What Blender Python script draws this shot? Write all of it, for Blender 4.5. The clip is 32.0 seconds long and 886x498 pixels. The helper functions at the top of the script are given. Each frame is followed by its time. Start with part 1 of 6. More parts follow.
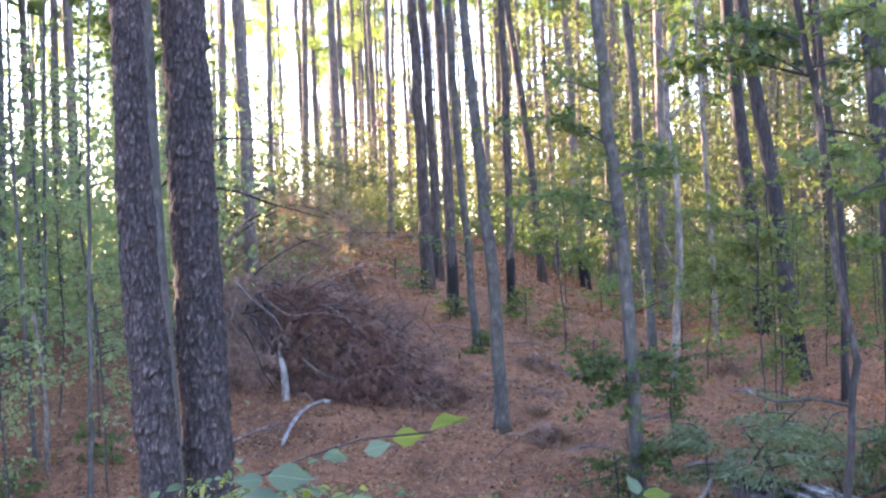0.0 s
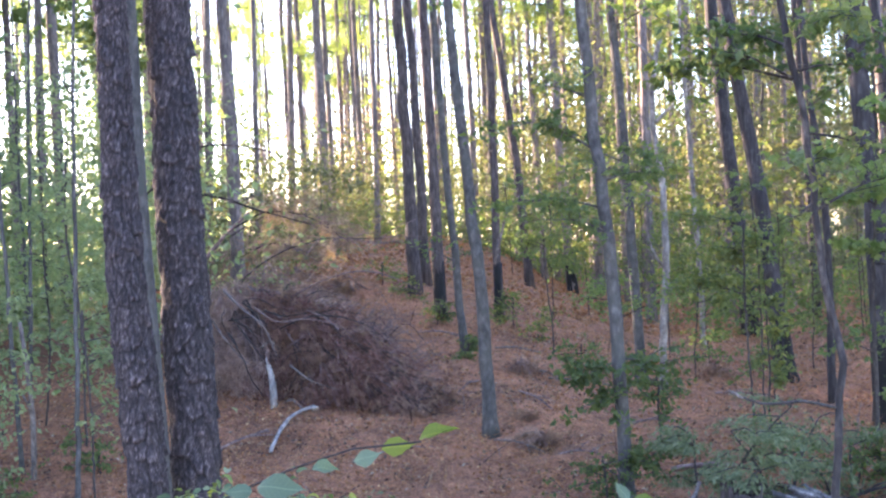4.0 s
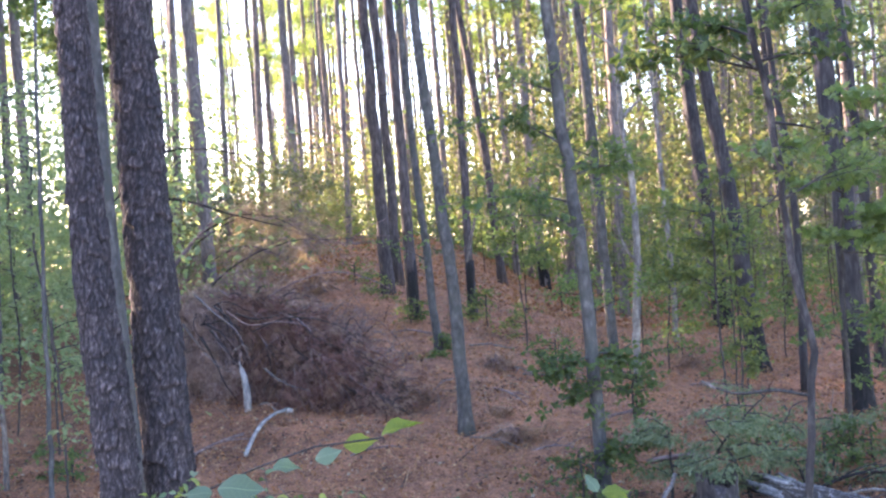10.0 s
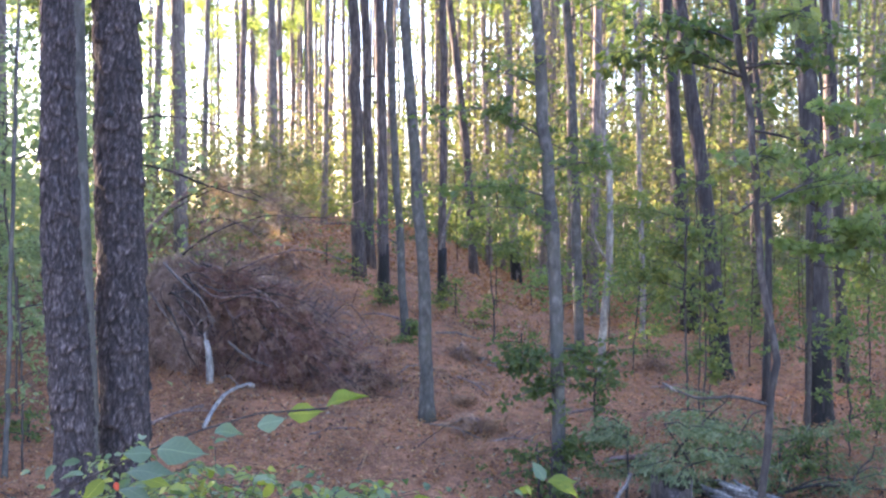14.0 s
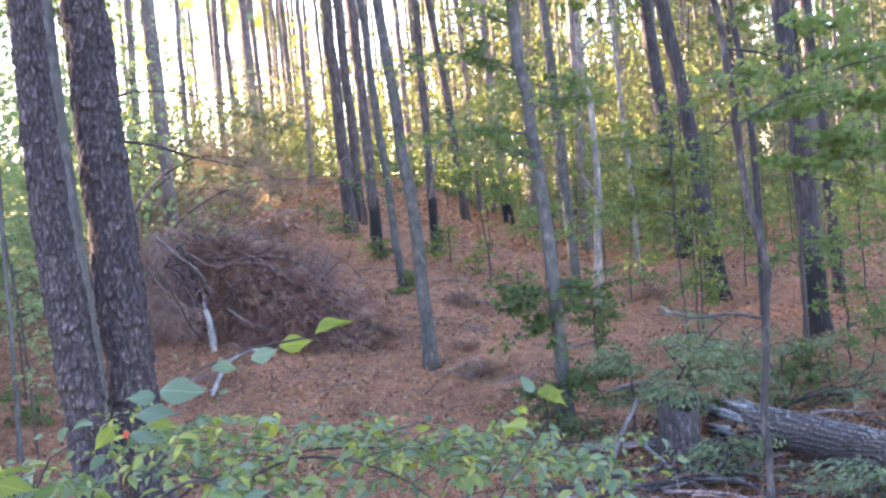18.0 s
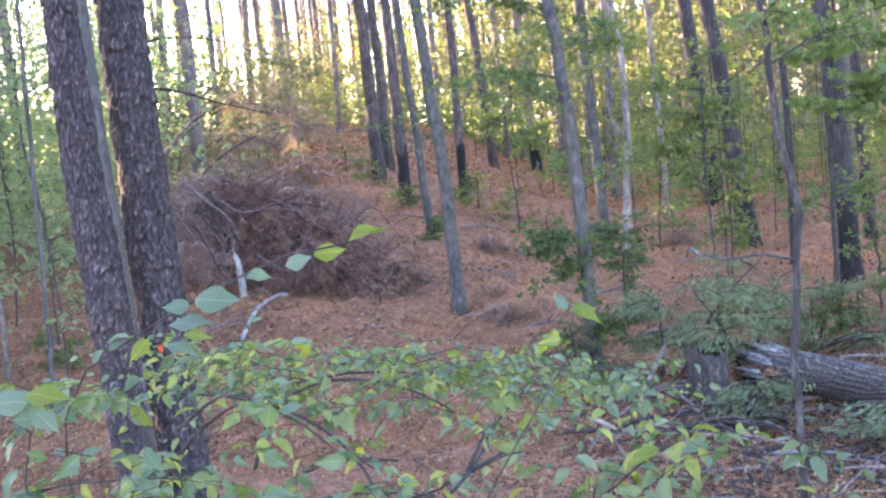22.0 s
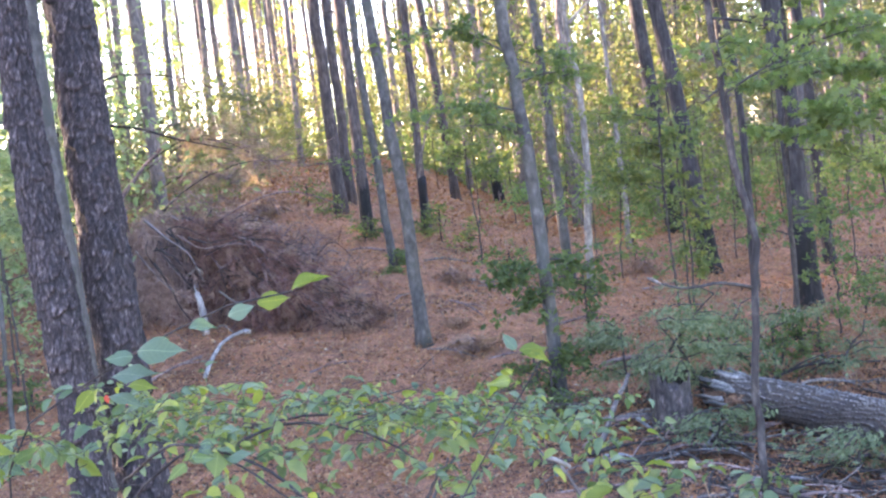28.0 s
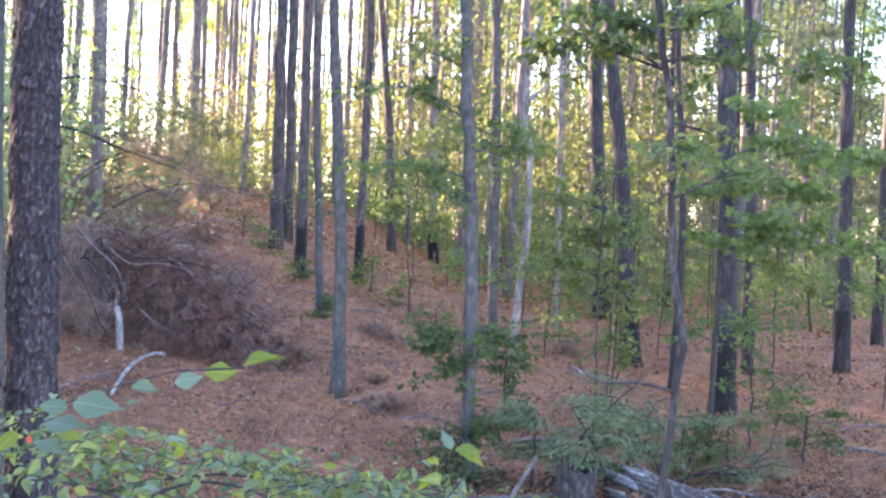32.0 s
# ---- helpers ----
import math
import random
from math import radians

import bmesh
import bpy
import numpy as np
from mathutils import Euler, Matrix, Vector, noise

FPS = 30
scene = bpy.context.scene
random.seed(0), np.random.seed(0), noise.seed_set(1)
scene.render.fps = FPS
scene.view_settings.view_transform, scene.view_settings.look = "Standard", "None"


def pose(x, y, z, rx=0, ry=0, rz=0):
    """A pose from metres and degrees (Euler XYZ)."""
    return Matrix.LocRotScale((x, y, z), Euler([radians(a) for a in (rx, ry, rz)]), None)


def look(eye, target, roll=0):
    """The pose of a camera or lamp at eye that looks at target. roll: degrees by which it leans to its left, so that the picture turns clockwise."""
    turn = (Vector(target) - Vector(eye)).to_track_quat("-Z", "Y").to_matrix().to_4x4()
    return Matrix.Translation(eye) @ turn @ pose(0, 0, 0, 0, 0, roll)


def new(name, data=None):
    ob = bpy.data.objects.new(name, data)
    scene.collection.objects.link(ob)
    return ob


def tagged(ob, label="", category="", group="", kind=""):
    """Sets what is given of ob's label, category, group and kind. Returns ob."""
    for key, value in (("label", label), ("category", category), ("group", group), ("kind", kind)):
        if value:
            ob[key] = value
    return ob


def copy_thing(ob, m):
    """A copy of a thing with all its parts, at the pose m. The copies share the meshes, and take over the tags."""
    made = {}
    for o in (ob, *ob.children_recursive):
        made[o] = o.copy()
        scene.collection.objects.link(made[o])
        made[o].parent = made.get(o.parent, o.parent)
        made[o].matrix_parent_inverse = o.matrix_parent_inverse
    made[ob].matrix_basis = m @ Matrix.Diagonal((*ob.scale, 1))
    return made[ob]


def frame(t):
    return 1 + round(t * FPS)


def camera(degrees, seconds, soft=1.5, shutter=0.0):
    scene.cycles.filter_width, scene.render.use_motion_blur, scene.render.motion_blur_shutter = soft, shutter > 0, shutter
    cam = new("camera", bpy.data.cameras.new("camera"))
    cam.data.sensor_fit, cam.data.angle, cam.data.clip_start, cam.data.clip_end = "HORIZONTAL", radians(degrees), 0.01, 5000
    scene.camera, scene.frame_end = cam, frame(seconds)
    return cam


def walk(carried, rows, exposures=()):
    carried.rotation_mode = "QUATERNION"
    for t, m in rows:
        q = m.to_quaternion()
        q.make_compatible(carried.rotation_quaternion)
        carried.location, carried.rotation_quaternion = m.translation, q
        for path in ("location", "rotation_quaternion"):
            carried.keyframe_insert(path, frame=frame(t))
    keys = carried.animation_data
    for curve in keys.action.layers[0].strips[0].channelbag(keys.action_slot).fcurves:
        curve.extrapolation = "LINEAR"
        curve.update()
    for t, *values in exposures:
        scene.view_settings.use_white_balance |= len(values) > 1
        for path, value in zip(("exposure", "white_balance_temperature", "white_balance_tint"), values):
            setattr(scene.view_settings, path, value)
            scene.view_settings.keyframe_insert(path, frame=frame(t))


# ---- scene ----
cam = camera(40.0, 32.0, soft=2.35)
PATH = [
    (0, (-0.021, -0.032, 2.410), (-0.514, 9.956, 2.378), -1.82),
    (0.5, (-0.020, -0.020, 2.409), (-0.499, 9.968, 2.357), -2.33),
    (1, (-0.019, -0.027, 2.410), (-0.489, 9.961, 2.364), -2.53),
    (1.5, (-0.020, -0.023, 2.409), (-0.494, 9.965, 2.358), -2.57),
    (2, (-0.019, -0.018, 2.410), (-0.499, 9.971, 2.397), -2.34),
    (2.5, (-0.021, -0.028, 2.412), (-0.518, 9.960, 2.374), -2.37),
    (3, (-0.021, -0.030, 2.411), (-0.503, 9.958, 2.349), -2.48),
    (3.5, (-0.022, -0.031, 2.415), (-0.453, 9.960, 2.396), -2.35),
    (5.5, (-0.018, -0.044, 2.415), (-0.295, 9.952, 2.435), -2.62),
    (6, (-0.018, -0.030, 2.414), (-0.261, 9.967, 2.435), -2.88),
    (6.5, (-0.015, -0.030, 2.412), (-0.249, 9.967, 2.418), -3.07),
    (7, (-0.016, -0.029, 2.410), (-0.292, 9.967, 2.377), -2.80),
    (7.5, (-0.014, -0.032, 2.409), (-0.325, 9.963, 2.379), -3.33),
    (8, (-0.011, -0.036, 2.409), (-0.329, 9.959, 2.361), -3.36),
    (8.5, (-0.011, -0.034, 2.409), (-0.326, 9.961, 2.369), -3.37),
    (9, (-0.008, -0.022, 2.408), (-0.246, 9.975, 2.369), -3.47),
    (9.5, (-0.006, -0.011, 2.406), (-0.170, 9.988, 2.386), -3.29),
    (10, (-0.008, -0.010, 2.406), (-0.167, 9.988, 2.390), -3.66),
    (10.5, (-0.009, -0.011, 2.404), (-0.148, 9.988, 2.366), -3.51),
    (11, (-0.006, -0.010, 2.402), (-0.093, 9.990, 2.353), -2.97),
    (11.5, (-0.004, 0.001, 2.399), (-0.030, 10.001, 2.347), -1.24),
    (12, (0.001, 0.007, 2.399), (0.070, 10.007, 2.411), -0.37),
    (12.5, (-0.001, 0.004, 2.400), (0.017, 10.004, 2.393), -0.44),
    (13, (-0.000, 0.000, 2.400), (0.000, 10.000, 2.400), 0.00),
    (13.5, (0.001, 0.013, 2.396), (0.034, 10.013, 2.378), -0.29),
    (14, (0.007, 0.009, 2.392), (0.058, 10.009, 2.269), 0.39),
    (14.5, (0.005, 0.009, 2.391), (0.075, 10.008, 2.241), 1.45),
    (16.5, (0.025, -0.055, 2.384), (0.236, 9.938, 2.073), -0.99),
    (17, (0.011, -0.057, 2.379), (-0.047, 9.933, 1.948), -1.09),
    (17.5, (0.022, -0.055, 2.379), (0.077, 9.936, 1.959), -2.20),
    (18, (0.029, -0.057, 2.366), (0.119, 9.929, 1.831), -4.96),
    (18.5, (0.028, -0.050, 2.359), (0.046, 9.932, 1.767), -4.74),
    (19, (0.029, -0.052, 2.352), (0.030, 9.926, 1.701), -5.88),
    (19.5, (0.023, -0.048, 2.322), (-0.064, 9.905, 1.357), -5.47),
    (20, (0.014, -0.048, 2.323), (-0.217, 9.902, 1.352), -4.48),
    (20.5, (0.020, -0.047, 2.320), (-0.115, 9.906, 1.360), -6.16),
    (21, (0.020, -0.045, 2.322), (-0.102, 9.912, 1.399), -6.04),
    (21.5, (0.017, -0.049, 2.318), (-0.151, 9.902, 1.351), -5.37),
    (22, (0.018, -0.051, 2.322), (-0.156, 9.904, 1.390), -5.11),
    (22.5, (0.016, -0.047, 2.321), (-0.167, 9.906, 1.372), -5.04),
    (23, (0.019, -0.050, 2.317), (-0.165, 9.900, 1.339), -5.70),
    (23.5, (0.023, -0.048, 2.321), (-0.163, 9.910, 1.424), -6.49),
    (24, (0.024, -0.046, 2.318), (-0.140, 9.911, 1.400), -6.85),
    (24.5, (0.029, -0.051, 2.318), (-0.162, 9.905, 1.392), -7.12),
    (26.5, (0.021, -0.053, 2.317), (-0.234, 9.902, 1.399), -6.66),
    (27, (0.024, -0.047, 2.316), (-0.177, 9.912, 1.436), -7.11),
    (27.5, (0.030, -0.051, 2.317), (-0.111, 9.908, 1.422), -6.74),
    (28, (0.042, -0.051, 2.335), (0.186, 9.923, 1.631), -6.05),
    (28.5, (0.042, -0.053, 2.345), (0.337, 9.923, 1.728), -5.15),
    (29, (0.030, -0.046, 2.356), (0.527, 9.926, 1.791), -2.02),
    (29.5, (0.022, -0.039, 2.365), (0.613, 9.932, 1.898), -1.02),
    (30, (0.020, -0.061, 2.390), (0.783, 9.909, 2.239), 1.73),
    (30.5, (0.003, -0.068, 2.398), (0.555, 9.916, 2.319), 2.82),
    (31, (0.008, -0.056, 2.391), (0.707, 9.918, 2.186), 3.11),
    (31.5, (0.010, -0.046, 2.391), (0.813, 9.921, 2.229), 2.72),
    (32, (0.004, -0.030, 2.384), (0.734, 9.939, 2.111), 3.10),
]
walk(cam, [(t, look(eye, target, roll)) for t, eye, target, roll in PATH],
     exposures=[(0, 3.40, 5500, 34), (14, 3.38, 5500, 34), (17, 3.32, 5520, 34), (18.5, 3.86, 5650, 34), (27, 3.84, 5650, 34), (32, 3.66, 5500, 34)])

# ---- light: low evening sun behind the trees, clear sky ----
SUN_AZ, SUN_EL = -57.0, 11.5      # degrees right of +y, above the horizon
world = bpy.data.worlds.new("evening_sky")
scene.world = world
world.use_nodes = True
wn = world.node_tree.nodes
sky = wn.new("ShaderNodeTexSky")
sky.sky_type, sky.sun_disc = "NISHITA", False
sky.sun_elevation, sky.sun_rotation = radians(SUN_EL), radians(SUN_AZ)
sky.dust_density, sky.air_density = 1.0, 1.0
wn["Background"].inputs["Strength"].default_value = 0.15
world.node_tree.links.new(sky.outputs[0], wn["Background"].inputs["Color"])
sun_data = bpy.data.lights.new("sun", "SUN")
sun_data.energy, sun_data.angle, sun_data.color = 5.0, radians(0.6), (1.0, 0.73, 0.40)
sun = new("sun", sun_data)
toward = Vector((math.sin(radians(SUN_AZ)) * math.cos(radians(SUN_EL)), math.cos(radians(SUN_AZ)) * math.cos(radians(SUN_EL)), math.sin(radians(SUN_EL))))
sun.matrix_world = look(toward * 60, (0, 0, 0))


# ---- materials ----
def node_material(name):
    m = bpy.data.materials.new(name)
    m.use_nodes = True
    nt = m.node_tree
    return m, nt, nt.nodes["Principled BSDF"]


def ramp_node(nt, stops):
    r = nt.nodes.new("ShaderNodeValToRGB")
    e = r.color_ramp.elements
    while len(e) < len(stops):
        e.new(0.5)
    for k, (p, c) in enumerate(stops):
        e[k].position, e[k].color = p, (*c, 1)
    return r


def noise_node(nt, scale, detail=6.0, stretch=(1, 1, 1), rough=0.6):
    tc = nt.nodes.new("ShaderNodeTexCoord")
    mp = nt.nodes.new("ShaderNodeMapping")
    mp.inputs["Scale"].default_value = stretch
    n = nt.nodes.new("ShaderNodeTexNoise")
    n.inputs["Scale"].default_value, n.inputs["Detail"].default_value, n.inputs["Roughness"].default_value = scale, detail, rough
    nt.links.new(tc.outputs["Object"], mp.inputs["Vector"])
    nt.links.new(mp.outputs[0], n.inputs["Vector"])
    return n


def mix_colour(nt, kind, fac, a, b):
    m = nt.nodes.new("ShaderNodeMix")
    m.data_type, m.blend_type = "RGBA", kind
    for socket, v in ((m.inputs["Factor"], fac), (m.inputs["A"], a), (m.inputs["B"], b)):
        if hasattr(v, "is_linked"):
            nt.links.new(v, socket)
        elif isinstance(v, tuple):
            socket.default_value = (*v, 1)
        else:
            socket.default_value = v
    return m.outputs["Result"]


def bark_material(name, dark, mid, light, stretch=(1, 1, 0.25), fine=40, coarse=5, bump=0.35, rough=0.9, patches=None, ridges=False):
    m, nt, b = node_material(name)
    n1, n2 = noise_node(nt, fine, 8, stretch), noise_node(nt, coarse, 4, (1, 1, 0.6))
    r = ramp_node(nt, [(0.3, dark), (0.5, mid), (0.72, light)])
    nt.links.new(n1.outputs[0], r.inputs[0])
    r2 = ramp_node(nt, [(0.35, (0.62, 0.62, 0.64)), (0.65, (1.25, 1.2, 1.15))])
    nt.links.new(n2.outputs[0], r2.inputs[0])
    col = mix_colour(nt, "MULTIPLY", 1.0, r.outputs[0], r2.outputs[0])
    if patches:
        n3 = noise_node(nt, 3.0, 5, (1, 1, 0.8), 0.7)
        r3 = ramp_node(nt, [(0.52, (0, 0, 0)), (0.6, (1, 1, 1))])
        nt.links.new(n3.outputs[0], r3.inputs[0])
        col = mix_colour(nt, "MIX", r3.outputs[0], col, patches)
    # dark fissures and pale edges, with occlusion and highlight put into the colour
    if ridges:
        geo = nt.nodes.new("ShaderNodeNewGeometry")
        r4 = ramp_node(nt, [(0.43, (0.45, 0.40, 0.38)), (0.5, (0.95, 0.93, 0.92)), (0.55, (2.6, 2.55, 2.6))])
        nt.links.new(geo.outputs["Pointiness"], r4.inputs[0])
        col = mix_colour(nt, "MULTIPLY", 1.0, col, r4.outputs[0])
    nt.links.new(col, b.inputs["Base Color"])
    b.inputs["Roughness"].default_value = rough
    bp = nt.nodes.new("ShaderNodeBump")
    bp.inputs["Strength"].default_value, bp.inputs["Distance"].default_value = bump, 0.02
    nt.links.new(n1.outputs[0], bp.inputs["Height"])
    nt.links.new(bp.outputs[0], b.inputs["Normal"])
    return m


def leaf_material(name, colours, through_light=0.45, rough=0.5, island=True):
    m, nt, b = node_material(name)
    if island:
        g = nt.nodes.new("ShaderNodeNewGeometry")
        rnd = g.outputs["Random Per Island"]
    else:
        rnd = nt.nodes.new("ShaderNodeObjectInfo").outputs["Random"]
    k = len(colours) - 1
    r = ramp_node(nt, [(i / k, c) for i, c in enumerate(colours)])
    nt.links.new(rnd, r.inputs[0])
    n = noise_node(nt, 60, 4)
    r2 = ramp_node(nt, [(0.3, (0.75, 0.78, 0.75)), (0.7, (1.15, 1.12, 1.0))])
    nt.links.new(n.outputs[0], r2.inputs[0])
    col = mix_colour(nt, "MULTIPLY", 1.0, r.outputs[0], r2.outputs[0])
    if not island:      # a paler midrib and side veins, in the leaf's own coordinates
        parts = nt.nodes.new("ShaderNodeSeparateXYZ")
        nt.links.new(nt.nodes.new("ShaderNodeTexCoord").outputs["Object"], parts.inputs[0])

        def maths(kind, a, c):
            k = nt.nodes.new("ShaderNodeMath")
            k.operation = kind
            for socket, v in zip(k.inputs, (a, c)):
                if hasattr(v, "is_linked"):
                    nt.links.new(v, socket)
                else:
                    socket.default_value = v
            return k.outputs[0]

        off = maths("ABSOLUTE", parts.outputs[0], 0.0)
        rib = maths("LESS_THAN", off, 0.014)
        vein = maths("GREATER_THAN", maths("SINE", maths("MULTIPLY", maths("SUBTRACT", parts.outputs[1], maths("MULTIPLY", off, 0.75)), 52.0), 0.0), 0.86)
        col = mix_colour(nt, "MIX", maths("MAXIMUM", maths("MULTIPLY", rib, 0.55), maths("MULTIPLY", vein, 0.14)), col, mix_colour(nt, "MULTIPLY", 1.0, col, (2.1, 1.9, 1.9)))
    nt.links.new(col, b.inputs["Base Color"])
    b.inputs["Roughness"].default_value = rough
    b.inputs["Specular IOR Level"].default_value = 0.3
    tr = nt.nodes.new("ShaderNodeBsdfTranslucent")
    warm = mix_colour(nt, "MULTIPLY", 1.0, col, (1.46, 1.7, 0.95))
    nt.links.new(warm, tr.inputs["Color"])
    mx = nt.nodes.new("ShaderNodeMixShader")
    mx.inputs[0].default_value = through_light
    nt.links.new(b.outputs[0], mx.inputs[1])
    nt.links.new(tr.outputs[0], mx.inputs[2])
    nt.links.new(mx.outputs[0], nt.nodes["Material Output"].inputs["Surface"])
    return m


